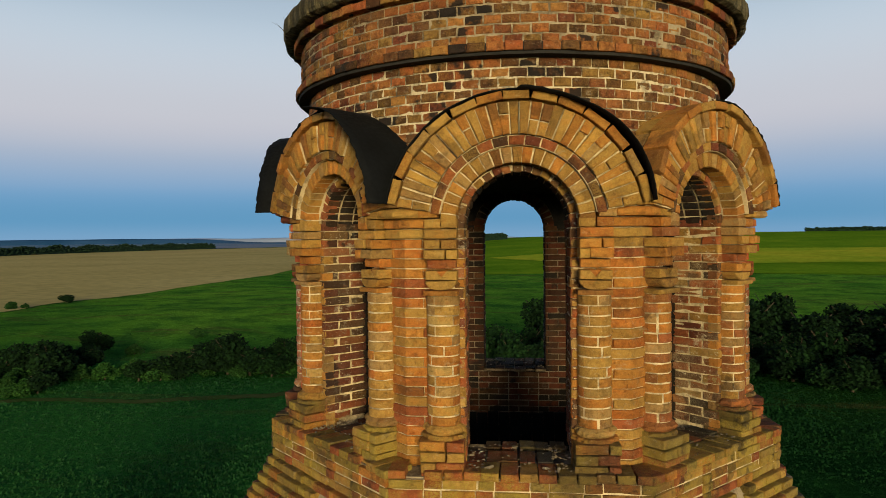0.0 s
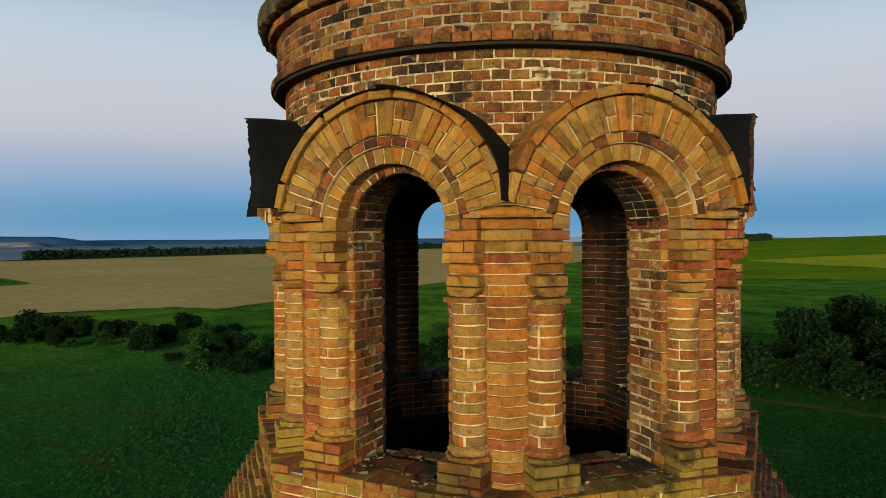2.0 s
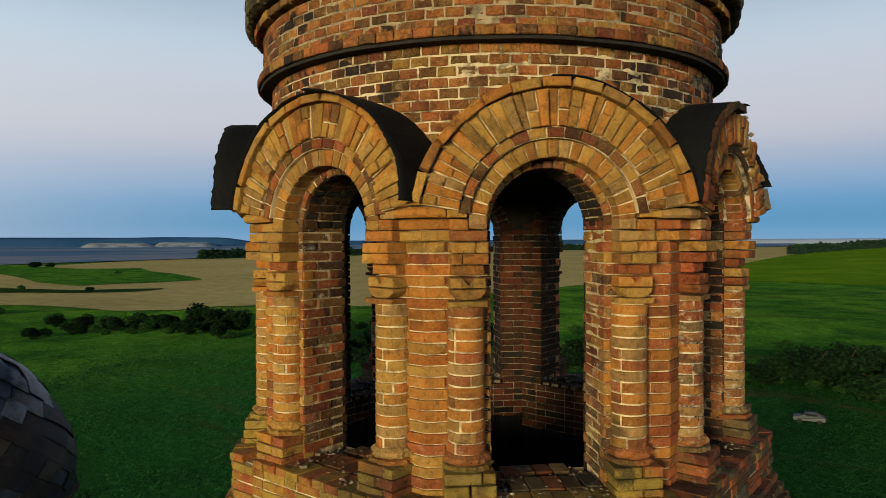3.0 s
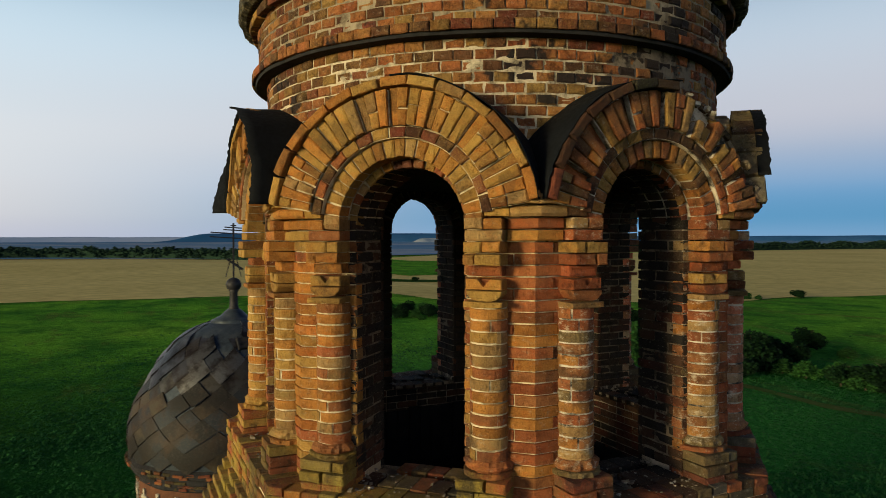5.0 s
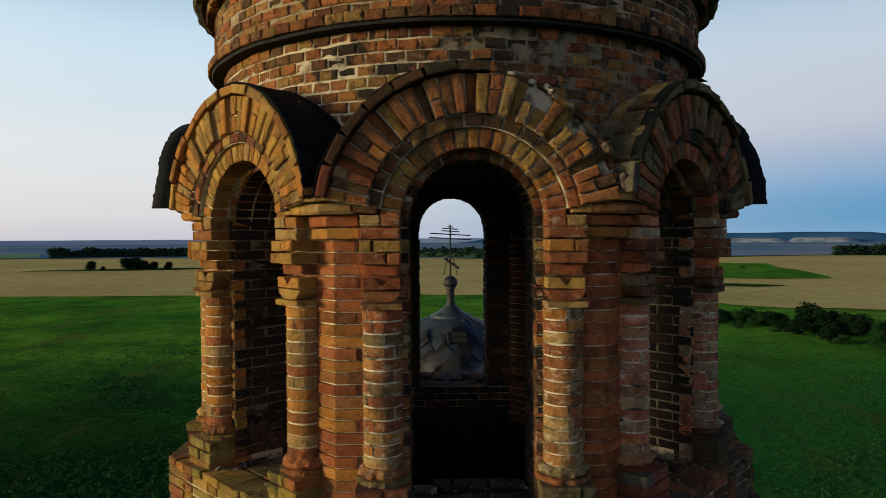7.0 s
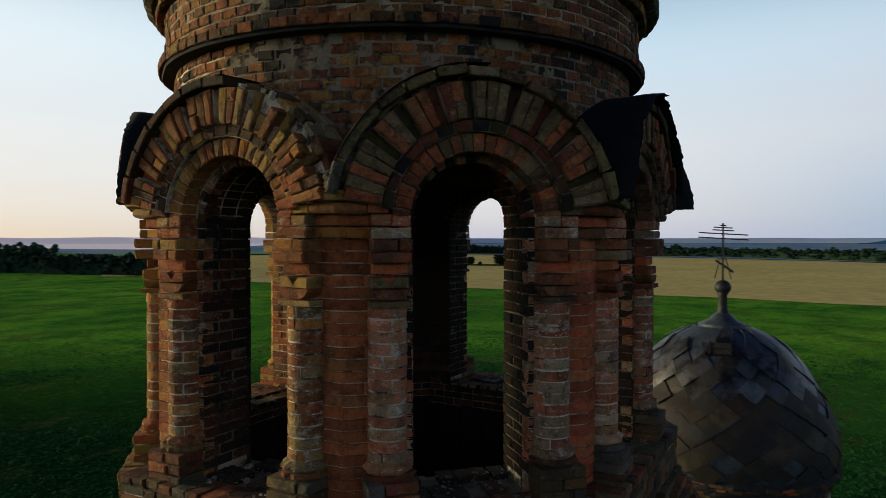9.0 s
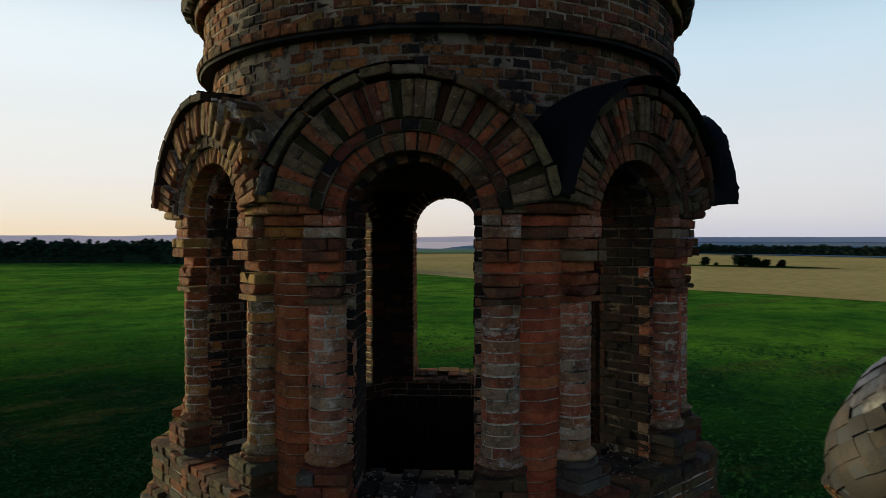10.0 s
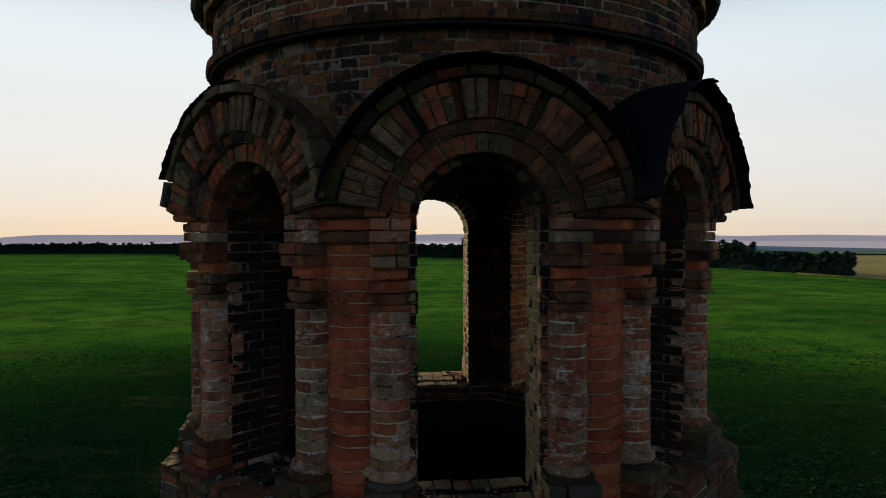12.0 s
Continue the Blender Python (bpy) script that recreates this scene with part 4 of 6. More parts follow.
def build_cover(i):
    """Tarred roofing sheet, torn along its outer edge, over one gable."""
    left, right = COVERED[i]
    a0, a1 = (9 if right else 88), (171 if left else 92)
    if not (left or right):
        return
    if i == 2:
        a0 = 84
    if i == 3:
        a1 = 158
    begin = 2.33 if i == 3 else 1.86       # over the north-east gable only the front strip is left
    nt, nn = max(6, int((a1 - a0) / 1.5)), 8
    verts, faces = [], []
    for layer in (0, 1):
        for j in range(nt + 1):
            a = a0 + (a1 - a0) * j / nt
            edge = REACH[i][a < 90] + 0.024 * noise.noise((a * 0.06, i * 7.3, 0)) + 0.016 * noise.noise((a * 0.37, i * 3.1, 1)) + 0.010 * noise.noise((a * 1.3, i, 2))
            for k in range(nn + 1):
                n = begin + (edge - begin) * k / nn
                r = 0.999 + RISE[i] + 0.014 * noise.noise((a * 0.05, n * 4, i)) - layer * 0.006
                if i == 0 and a < 62:          # curled away over the valley
                    r += 0.035 * math.sin(math.pi * (62 - a) / 53) * k / nn
                verts.append((r * math.cos(radians(a)), -n, ZC + r * math.sin(radians(a))))
    w, o = nn + 1, (nt + 1) * (nn + 1)
    for j in range(nt):
        for k in range(nn):
            q = (j * w + k, j * w + k + 1, (j + 1) * w + k + 1, (j + 1) * w + k)
            faces += [q[::-1], tuple(x + o for x in q)]
    rim = [k for k in range(w)] + [j * w + nn for j in range(1, nt + 1)] + [nt * w + k for k in range(nn - 1, -1, -1)] + [j * w for j in range(nt - 1, 0, -1)]
    faces += [(rim[x], rim[(x + 1) % len(rim)], rim[(x + 1) % len(rim)] + o, rim[x] + o) for x in range(len(rim))]
    sheet = part("roofing_sheet", (verts, faces), M_TAR, tower, "torn black roofing sheet", FACE[i], True)
    if i == 5:                             # a strip torn loose at the crown, curling up
        v = [(x + 0.006 * k * k, -2.40 - 0.016 * k, ZC + 1.02 + 0.008 * k - 0.004 * max(0, k - 3) ** 2 - d) for d in (0.0, 0.006) for k in range(6) for x in (-0.05, 0.05)]
        f = [(2 * k, 2 * k + 1, 2 * k + 3, 2 * k + 2) for k in range(5)] + [(12 + 2 * k, 14 + 2 * k, 15 + 2 * k, 13 + 2 * k) for k in range(5)]
        part("torn_strip", (v, f), M_TAR, sheet)


def away_from_sun(a):
    """Whether a header at this angle gets the palette darkened for the side away from the sun."""
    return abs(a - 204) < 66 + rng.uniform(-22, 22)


def ring_of_bricks(r, z, d, h, width, mat, rows_parent=None, keep=None, offset=0.0, wild=1.0):
    """Headers round the drum; those that keep() picks become objects, the rest two joined meshes, lit side and shaded
    side.
    """
    n = round(2 * math.pi * r / (width + 0.012))
    out = ([], [])
    for j in range(n):
        a = 360 * (j + offset) / n
        shaded = away_from_sun(a)
        w = 2 * math.pi * r / n - rng.uniform(0.008, 0.014)
        m = Matrix.Rotation(radians(a), 4, "Z") @ Matrix.Translation((0, -(r - d), z))
        if keep and keep(a):
            brick(rows_parent, w, d, h, m, M_DRUM_N if shaded and mat is M_DRUM else mat, wild)
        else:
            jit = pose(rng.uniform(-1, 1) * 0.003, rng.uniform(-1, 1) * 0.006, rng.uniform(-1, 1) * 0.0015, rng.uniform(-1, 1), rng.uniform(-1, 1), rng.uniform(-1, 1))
            out[shaded].append(placed(brick_geo(w, d, h, rng.randrange(10 ** 6)), m @ jit))
    return out


AXIS = (-0.052, -0.012, 0.0)      # the drum stands a little off the belfry's axis


def cornice_geo(n=420):
    """The slab over the drum, its edge chipped and its underside ragged."""
    verts, faces = [], []
    prof = ((2.15, 24.45, 0.0), (2.31, 24.452, 0.3), (2.36, 24.466, 1.0), (2.372, 24.50, 1.0), (2.374, 24.56, 0.8), (2.368, 24.61, 0.7), (2.335, 24.66, 0.6), (2.22, 24.74, 0.3), (1.2, 25.0, 0.0), (0.02, 25.15, 0.0))
    for r, z, k in prof:
        for i in range(n):
            a = 2 * math.pi * i / n
            p = Vector((math.cos(a), math.sin(a), 0))
            e = 0.030 * noise.noise(p * 5) + 0.022 * noise.noise(p * 22) + 0.014 * noise.noise(p * 70)
            e -= 0.05 * max(0.0, noise.noise(p * 9 + Vector((4, 0, 0))) - 0.25)
            rr = r + e * k
            zz = z + (0.020 * noise.noise(p * 30 + Vector((0, 0, 3))) + 0.012 * noise.noise(p * 80)) * k
            verts.append((rr * math.cos(a), rr * math.sin(a), zz))
    for j in range(len(prof) - 1):
        faces += [(j * n + i, j * n + (i + 1) % n, (j + 1) * n + (i + 1) % n, (j + 1) * n + i) for i in range(n)]
    return verts, faces


def drum_bed(r0, r1, z0, z1, a0, a1, n=90):
    """A band of mortar round part of the drum, angles counted like the headers'."""
    verts, faces = [], []
    for i in range(n + 1):
        a = radians(a0 + (a1 - a0) * i / n)
        verts += [(r * math.sin(a), -r * math.cos(a), z) for r, z in ((r0, z0), (r1, z0), (r1, z1), (r0, z1))]
    for i in range(n):
        faces += [(4 * i + k, 4 * i + 4 + k, 4 * i + 4 + (k + 1) % 4, 4 * i + (k + 1) % 4) for k in range(4)]
    return verts, faces + [(3, 2, 1, 0), tuple(4 * n + k for k in range(4))]


def build_drum():
    drum = part("drum", lathe_geo([(2.118, 23.10), (2.118, 24.36)], 120, 0, True), M_MORTAR, tower, "round drum of weathered red brick headers", Matrix.Translation(AXIS))
    part("upper_drum", lathe_geo([(2.08, 23.886), (2.196, 23.887), (2.196, 24.36), (2.08, 24.361)], 120), M_MORTAR_D, drum)
    # darker mortar where the drum turns from the sun, shade in its colour
    part("shade_bed", drum_bed(2.09, 2.1205, 23.10, 23.884, 84, 300), M_MORTAR_H, drum)
    # dry: headers in the plain palette; the others darkened for shade
    dry, shaded_geo = [], []
    for k in range(10):
        z = 23.885 - C * (k + 0.5)
        near = (lambda a: 30 < a < 150) if k < 3 else None
        a, b = ring_of_bricks(2.126, z, 0.07, C - 0.011, 0.131, M_DRUM, drum, near, 0.5 * (k % 2) + rng.uniform(-0.1, 0.1), 1.5)
        dry, shaded_geo = dry + a, shaded_geo + b
    for k in range(6):
        z = 23.965 + C * (k + 0.5)
        near = (lambda a: 30 < a < 150) if k < 3 else None
        a, b = ring_of_bricks(2.204, z, 0.07, C - 0.011, 0.131, M_DRUM, drum, near, 0.5 * (k % 2) + rng.uniform(0.1, 0.3), 1.5)
        dry, shaded_geo = dry + a, shaded_geo + b
    tagged(part("brickwork", join_geo(dry), M_DRUM_I, drum), "", "", "", "stuff")
    tagged(part("brickwork", join_geo(shaded_geo), M_DRUM_NI, drum), "", "", "", "stuff")
    # flat lid under the drum, coloured as dark as the belfry's shade
    part("vault", lathe_geo([(2.05, 23.06), (2.05, 23.09)], 64, 0, True), M_NEARBLACK, tower, "near-black vault, the belfry's shade in its colour")
    # near-black band under the headers paints the shadow of their overhang
    ring = part("string_course", lathe_geo([(2.06, 23.876), (2.226, 23.880), (2.234, 23.902), (2.244, 23.908), (2.244, 23.968), (2.06, 23.972)], 240, 0.012), M_NEARBLACK, tower, "projecting course of headers over a near-black shadow band", Matrix.Translation(AXIS))
    ring_of_bricks(2.262, 23.938, 0.16, 0.070, 0.133, M_DRUM, ring, lambda a: True, 0.3, 0.5)
    step = part("corbel_course", lathe_geo([(2.10, 24.37), (2.235, 24.372), (2.235, 24.432), (2.10, 24.436)], 120), M_NEARBLACK, tower, "corbelled course of dark headers", Matrix.Translation(AXIS))
    ring_of_bricks(2.275, 24.404, 0.16, 0.068, 0.133, M_RING, step, lambda a: True, 0.1, 1.2)
    cap = part("cornice", cornice_geo(), M_CAP, tower, "streaked overhanging cornice slab with a broken edge", Matrix.Translation(AXIS))
    return drum


def build_base():
    """Sill ledge, parapet and stepped weathering below the arches, then the plain shaft."""
    shaft = part("shaft", octagon_geo([(2.84, 0.0), (2.84, 19.66), (1.7, 19.665)], False), M_SHAFT, tower, "plain lower shaft of the tower")
    core = part("sill_ledge", octagon_geo([(2.80, 19.60), (2.72, 19.68), (2.34, 20.36), (2.36, 20.37), (2.36, 20.66), (1.66, 20.675)], False), M_MORTAR_D, tower, "broken brick sill ledge with moss and rubble")
    inner = part("parapet_lining", octagon_geo([(N_IN + 0.012, 20.70), (N_IN + 0.012, FLOOR - 0.02)], False), M_MORTAR_I, tower)
    floor = part("belfry_floor", octagon_geo([(N_IN + 0.2, FLOOR - 0.05), (N_IN + 0.2, FLOOR)]), M_FLOOR, tower, "near-black belfry floor deep in the shaft")
    for i in range(8):
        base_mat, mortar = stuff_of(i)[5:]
        bay = part("ledge_bay", octagon_bay(), mortar, core, "", FACE[i])
        # top of the ledge, headers along the edge, loose and uneven
        L = 2.40 * TAN225
        n = 14
        for j in range(n):
            u = -L + 2 * L * (j + 0.5) / n
            if rng.random() < 0.06:
                continue
            brick(bay, 2 * L / n - 0.012, 0.26, 0.062, Matrix.Translation((u, -2.15, 20.682 + rng.uniform(-0.006, 0.006))), base_mat, 1.6)
        for j in range(6):
            u = -0.40 + 0.80 * (j + 0.5) / 6
            for nn in (2.14, 1.86):
                if rng.random() < 0.86:
                    brick(bay, 0.118, 0.25 if nn > 1.9 else 0.18, 0.05, Matrix.Translation((u + rng.uniform(-0.01, 0.01), -(nn - 0.26), 20.692 + rng.uniform(-0.006, 0.006))), M_BASE_N if i in (0, 1, 7) else M_SILL, 1.3)
        # parapet face
        for k in range(4):
            n0 = 2.405
            L, z, u, j = n0 * TAN225, 20.615 - C * k, -n0 * TAN225, k
            while u < L - 0.02:
                w = min((0.265, 0.135)[(j + k) % 2] + rng.uniform(-0.01, 0.01), L - u)
                if w > 0.05:
                    brick(bay, w - 0.011, 0.10, C - 0.011, Matrix.Translation((u + w / 2, -(n0 - 0.10), z)), base_mat, 1.5)
                u += w
                j += 1
        # weathering: every course a step further out
        for k in range(9):
            n0 = 2.45 + 0.045 * k
            L, z, u = n0 * TAN225, 20.615 - C * (k + 4), -n0 * TAN225
            while u < L - 0.02:
                w = min(rng.choice((0.135, 0.265, 0.20)), L - u)
                if w > 0.05 and rng.random() > 0.04:
                    brick(bay, w - 0.012, 0.16, C - 0.010, Matrix.Translation((u + w / 2, -(n0 - 0.16), z)), base_mat, 1.3)
                u += w


def octagon_bay():
    L = 0.96
    return box_geo(-L, L, -2.388, -2.2, 20.37, 20.648)


def spandrel(i):
    """Near-black infill over the inside of one bay, round its arch, with the shade put into its colour."""
    edge, front, verts, faces = N_IN * TAN225 + 0.04, N_IN + 0.002, [], []
    for k in range(41):
        a = math.pi * k / 40
        c, s = math.cos(a), math.sin(a)
        f = min(edge / max(abs(c), 1e-6), 0.47 / max(s, 1e-6))
        for r, n in ((0.535, front), (f, front), (f, front + 0.006), (0.535, front + 0.006)):
            verts.append((r * c, -n, ZC + r * s))
    for k in range(40):
        faces += [(k * 4 + j, k * 4 + (j + 1) % 4, k * 4 + 4 + (j + 1) % 4, k * 4 + 4 + j) for j in range(4)]
    return verts, faces


def inner_brickwork(bays):
    """Brick lining of the belfry seen through the arches, in one mesh."""
    geos = []
    for i in bays:
        F = FACE[i]
        edge = N_IN * TAN225 + 0.03
        back = Matrix.Rotation(math.pi, 4, "Z")
        for k in range(0, 46):
            z = 22.71 - C * (k + 0.5)
            spans = [(-edge, -OPEN), (OPEN, edge)] if z > SILL - 0.03 else [(-edge, edge)]
            for a, b in spans:
                u, j = a, k + i
                while u < b - 0.03:
                    w = min((0.265, 0.135)[j % 2], b - u)
                    m = F @ Matrix.Translation((u + w / 2, -(N_IN + 0.05), z)) @ back @ pose(0, 0, 0, rng.uniform(-1, 1) * 0.6, rng.uniform(-1, 1) * 0.5, rng.uniform(-1, 1))
                    geos.append(placed(brick_geo(w - 0.011, 0.05 + rng.uniform(-0.004, 0.004), C - 0.012, rng.randrange(10 ** 6)), m))
                    u += w
                    j += 1
        for j in range(19):                 # vault of the opening and the ring at its inner end
            t = 180 * (j + 0.5) / 19
            for nn, d in ((1.66, 0.14), (1.81, 0.15), (1.97, 0.14)):
                r0 = OPEN + 0.06
                m = F @ Matrix.Translation((r0 * math.cos(radians(t)), -(nn + d / 2), ZC + r0 * math.sin(radians(t)))) @ Matrix.Rotation(radians(90 - t), 4, "Y") @ Matrix.Rotation(radians(90), 4, "X")
                geos.append(placed(brick_geo(0.058, 0.06 + rng.uniform(-0.004, 0.004), d - 0.01, rng.randrange(10 ** 6)), m))
            m = F @ on_arc(OPEN + 0.065, t, N_IN + 0.05) @ back
            geos.append(placed(brick_geo(0.06, 0.05, 0.12, rng.randrange(10 ** 6)), m))
    return join_geo(geos)


M_SHAFT = plain("shaft_brick_far", [(0.3, (0.07, 0.026, 0.014)), (0.6, (0.15, 0.06, 0.028))], 1.5, scale2=20.0)
for i in range(8):
    build_bay(i)
for i in range(8):
    for s in (-1, 1):
        build_column(i, s)
for i in range(8):
    build_cover(i)
build_drum()
build_base()
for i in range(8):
    part("spandrel", spandrel(i), M_NEARBLACK, tower, "", FACE[i])
# shaded bays lined near-black, sunlit bays red: the light is in the palettes
tagged(part("lining", inner_brickwork((0, 1, 2, 6, 7)), M_INNER, tower), "brick lining of the belfry, near-black for its shade", "", "", "stuff")
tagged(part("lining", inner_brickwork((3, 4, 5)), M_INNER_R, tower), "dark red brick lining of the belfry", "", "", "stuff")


# tops of the dark boards added where each bay's inside goes black
BOARD_TOP = (20.52, 20.50, 20.40, 20.22, 20.13, 20.26, 20.44, 20.50)


def board_lining(i):
    """Near-black upright boards added against the inside of the parapet of one bay, their tops sawn unevenly."""
    front, count = N_IN - 0.045, 9
    half = front * TAN225 - 0.004
    rail = part("board_rail", box_geo(-half, half, 0.014, 0.044, -0.05, 0.05), M_DARKBOARD, tower, "dark board lining added inside the parapet", FACE[i] @ Matrix.Translation((0, -front - 0.0, BOARD_TOP[i] - 0.25)) @ Matrix.Rotation(math.pi, 4, "Z"))
    w = 2 * half / count
    for j in range(count):
        top = rng.uniform(-0.02, 0.015)
        geo = box_geo(-w / 2 + 0.004, w / 2 - 0.004, -0.012, 0.010, FLOOR + 2.0 - BOARD_TOP[i], 0.25 + top)
        part("board", geo, M_DARKBOARD, rail, "", Matrix.Translation((-half + w * (j + 0.5), rng.uniform(-0.003, 0.003), 0)))


def debris(i):
    """Crumbs of lime and brick, bits of moss lying on one sill."""
    r = random.Random(90 + i)
    geos = []
    for _ in range(120):
        u, n = r.uniform(-0.40, 0.40), r.uniform(1.68, 2.34)
        if r.random() < 0.4:
            u = r.choice((-1, 1)) * r.uniform(0.25, 0.42)
        s = r.uniform(0.003, 0.011) * (2.2 if r.random() < 0.08 else 1.0)
        m = FACE[i] @ Matrix.Translation((u, -n, 20.713 + s * 0.3)) @ Euler((r.uniform(-0.5, 0.5), r.uniform(-0.5, 0.5), r.uniform(0, 6.3))).to_matrix().to_4x4()
        v = [(x * s * r.uniform(0.6, 1.4), y * s * r.uniform(0.5, 1.2), z * s * 0.5 * r.uniform(0.6, 1.2)) for x in (-1, 1) for y in (-1, 1) for z in (-1, 1)]
        geos.append(placed((v, [(0, 1, 3, 2), (4, 6, 7, 5), (0, 4, 5, 1), (2, 3, 7, 6), (0, 2, 6, 4), (1, 5, 7, 3)]), m))
    return geos


for i in range(8):
    board_lining(i)
for i in range(8):
    heap = part("rubble", join_geo(debris(i)), M_RUBBLE)
    tagged(heap, "crumbs of pale lime and brick on the sill", "rubble", "", "stuff")

# ---------------------------------------------------------------- ground and distance
TURN = -0.7                     # the land's bearings against the belfry's


def polar(az, d, z=0.0):
    return (d * math.sin(radians(az + TURN)), d * math.cos(radians(az + TURN)), z)


def smooth(a, b, x):
    t = min(1.0, max(0.0, (x - a) / (b - a)))  # works for a > b too
    return t * t * (3 - 2 * t)


def ground_z(x, y):
    """Gentle relief: a long green hill to one side, the rest nearly level."""
    d = math.hypot(x, y)
    az = math.degrees(math.atan2(x, y)) - TURN
    hill = smooth(-20.5, 13, az) * (1 - smooth(50, 95, az)) * smooth(260, 1150, d) * (1 - smooth(2500, 4500, d)) * 25.5
    roll = 1.2 * noise.noise((x * 0.006, y * 0.006, 0.3)) * smooth(70, 200, d)
    fold = 2.4 * noise.noise((x * 0.013, y * 0.013, 7.0)) + 1.1 * noise.noise((x * 0.034, y * 0.034, 2.0))
    fold *= smooth(95, 150, d) * (1 - smooth(205, 238, d)) * smooth(-80, -64, az) * (1 - smooth(20, 40, az))
    return hill + fold + roll * (1 - smooth(500, 900, d)) - 0.3 * smooth(60, 130, d)


def ground_sheet():
    rings = [0.0] + [20 * 1.045 ** k for k in range(130)]
    verts, faces, n = [(0, 0, 0)], [], 300
    for d in rings[1:]:
        for i in range(n):
            x, y, _ = polar(360 * i / n, d)
            verts.append((x, y, ground_z(x, y)))
    for i in range(n):
        faces.append((0, 1 + (i + 1) % n, 1 + i))
    for j in range(len(rings) - 2):
        a = 1 + j * n
        faces += [(a + i, a + (i + 1) % n, a + n + (i + 1) % n, a + n + i) for i in range(n)]
    return verts, faces


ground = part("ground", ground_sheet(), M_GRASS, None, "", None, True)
tagged(ground, "dark green meadow round the church", "ground", "", "structure")


def field(name, table, mat, label, lift=0.25, rows=26):
    """A field between a near and a far edge, given by bearing, near and far distance."""
    verts, faces, cols = [], [], []
    az = table[0][0]
    end = table[-1][0]
    count = int(abs(end - az) / 0.75) + 1
    for c in range(count + 1):
        a = az + (end - az) * c / count
        for (a0, n0, f0), (a1, n1, f1) in zip(table, table[1:]):
            if min(a0, a1) - 1e-6 <= a <= max(a0, a1) + 1e-6:
                t = (a - a0) / (a1 - a0)
                cols.append((a, n0 + (n1 - n0) * t, f0 + (f1 - f0) * t))
                break
    for a, n0, f0 in cols:
        n0 *= 1 + 0.006 * noise.noise((a * 1.3, 0, 0))
        for r in range(rows + 1):
            d = n0 * (f0 / n0) ** (r / rows)
            x, y, _ = polar(a, d)
            verts.append((x, y, ground_z(x, y) + lift))
    w = rows + 1
    for c in range(len(cols) - 1):
        faces += [(c * w + r, c * w + r + 1, (c + 1) * w + r + 1, (c + 1) * w + r) for r in range(rows)]
    ob = part(name, (verts, faces), mat, None, "", None, True)
    return tagged(ob, label, "field", "", "structure")


field("grain_field", [(-146, 450, 900), (-142, 434, 940), (-139, 410, 1010), (-134, 355, 960), (-130.5, 347, 1040), (-122.5, 321, 1020), (-116.7, 299, 985), (-110, 286, 985), (-105, 276, 935), (-95, 268, 862), (-88, 257, 770), (-79, 258, 700), (-74, 285, 690), (-71.7, 281, 720), (-69, 268, 728), (-64.7, 236, 827), (-60, 230, 917), (-57, 238, 925), (-53, 236, 950), (-48.7, 235, 1000), (-45, 222, 1040), (-41.6, 235, 1118), (-38.5, 249, 1255), (-36.5, 268, 1330), (-34, 280, 1390), (-32, 287, 1480), (-29, 309, 1580), (-27.3, 332, 1650), (-23.4, 374, 1620), (-19.7, 426, 1700), (-14, 620, 1800), (-10, 900, 1800)], M_STUBBLE, "ripe pale tan grain field")
field("far_plain", [(-215, 1500, 4800), (-160, 1500, 4800), (-146, 1100, 4800), (-125, 1030, 4800), (-79, 700, 4800), (-60, 900, 4800), (-30, 1500, 4800), (-10, 1900, 4800)], M_FARLAND, "far plain of fields in painted blue-grey haze", 1.0, 14)
field("hazed_plain", [(-215, 1480, 2500), (-190, 1500, 2500), (-176, 1450, 2350), (-160, 1450, 2100)], M_HAZEPALE, "plain paled by painted haze beyond the tree belts", 1.4, 6)
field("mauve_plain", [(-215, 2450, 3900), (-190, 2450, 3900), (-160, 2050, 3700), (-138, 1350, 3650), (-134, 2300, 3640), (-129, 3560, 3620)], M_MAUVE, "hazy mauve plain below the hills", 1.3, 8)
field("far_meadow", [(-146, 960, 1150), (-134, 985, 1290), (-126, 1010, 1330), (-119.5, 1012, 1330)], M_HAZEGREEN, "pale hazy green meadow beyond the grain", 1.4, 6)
field("green_crop", [(-14, 400, 630), (-6, 376, 1100), (4, 380, 1400), (14, 385, 1400), (30, 395, 1400), (48, 400, 1400)], M_LUSH, "bright green crop on the hillside", 0.3)
field("yellow_crop", [(-1, 560, 566), (4, 490, 600), (8, 465, 615), (12, 462, 640), (20, 460, 640), (28, 485, 650), (45, 500, 660)], M_YELLOW, "yellow-green crop strip on the hill", 0.6)
field("grass_strip", [(-76, 640, 960), (-74, 650, 940), (-72, 572, 835), (-69.5, 430, 730), (-67, 391, 645), (-64.9, 400, 630), (-62.3, 404, 626), (-61.5, 405, 538), (-60.2, 410, 512), (-58, 419, 430)], M_GRASS, "green grass strip across the grain field", 0.5, 8)
field("grass_strip", [(-76, 362, 425), (-74.3, 359, 416), (-70.8, 351, 382), (-67, 336, 357), (-63, 335, 357), (-60.9, 350, 353)], M_RANK, "narrow dark green strip in the grain field", 0.5, 4)
field("grass_strip", [(-120.8, 574, 577), (-117, 562, 586), (-111, 556, 598), (-107, 575, 578)], M_RANK, "dark grass strip under the grove in the grain", 0.5, 4)
field("dirt_track", [(-42, 107, 109), (-39, 105, 107.5), (-32, 95, 97.5), (-21, 91, 93.5), (-10, 101, 103.5), (0, 95, 97.5), (12, 92, 94)], M_EARTH, "faint trodden track in the meadow", 0.12, 2)


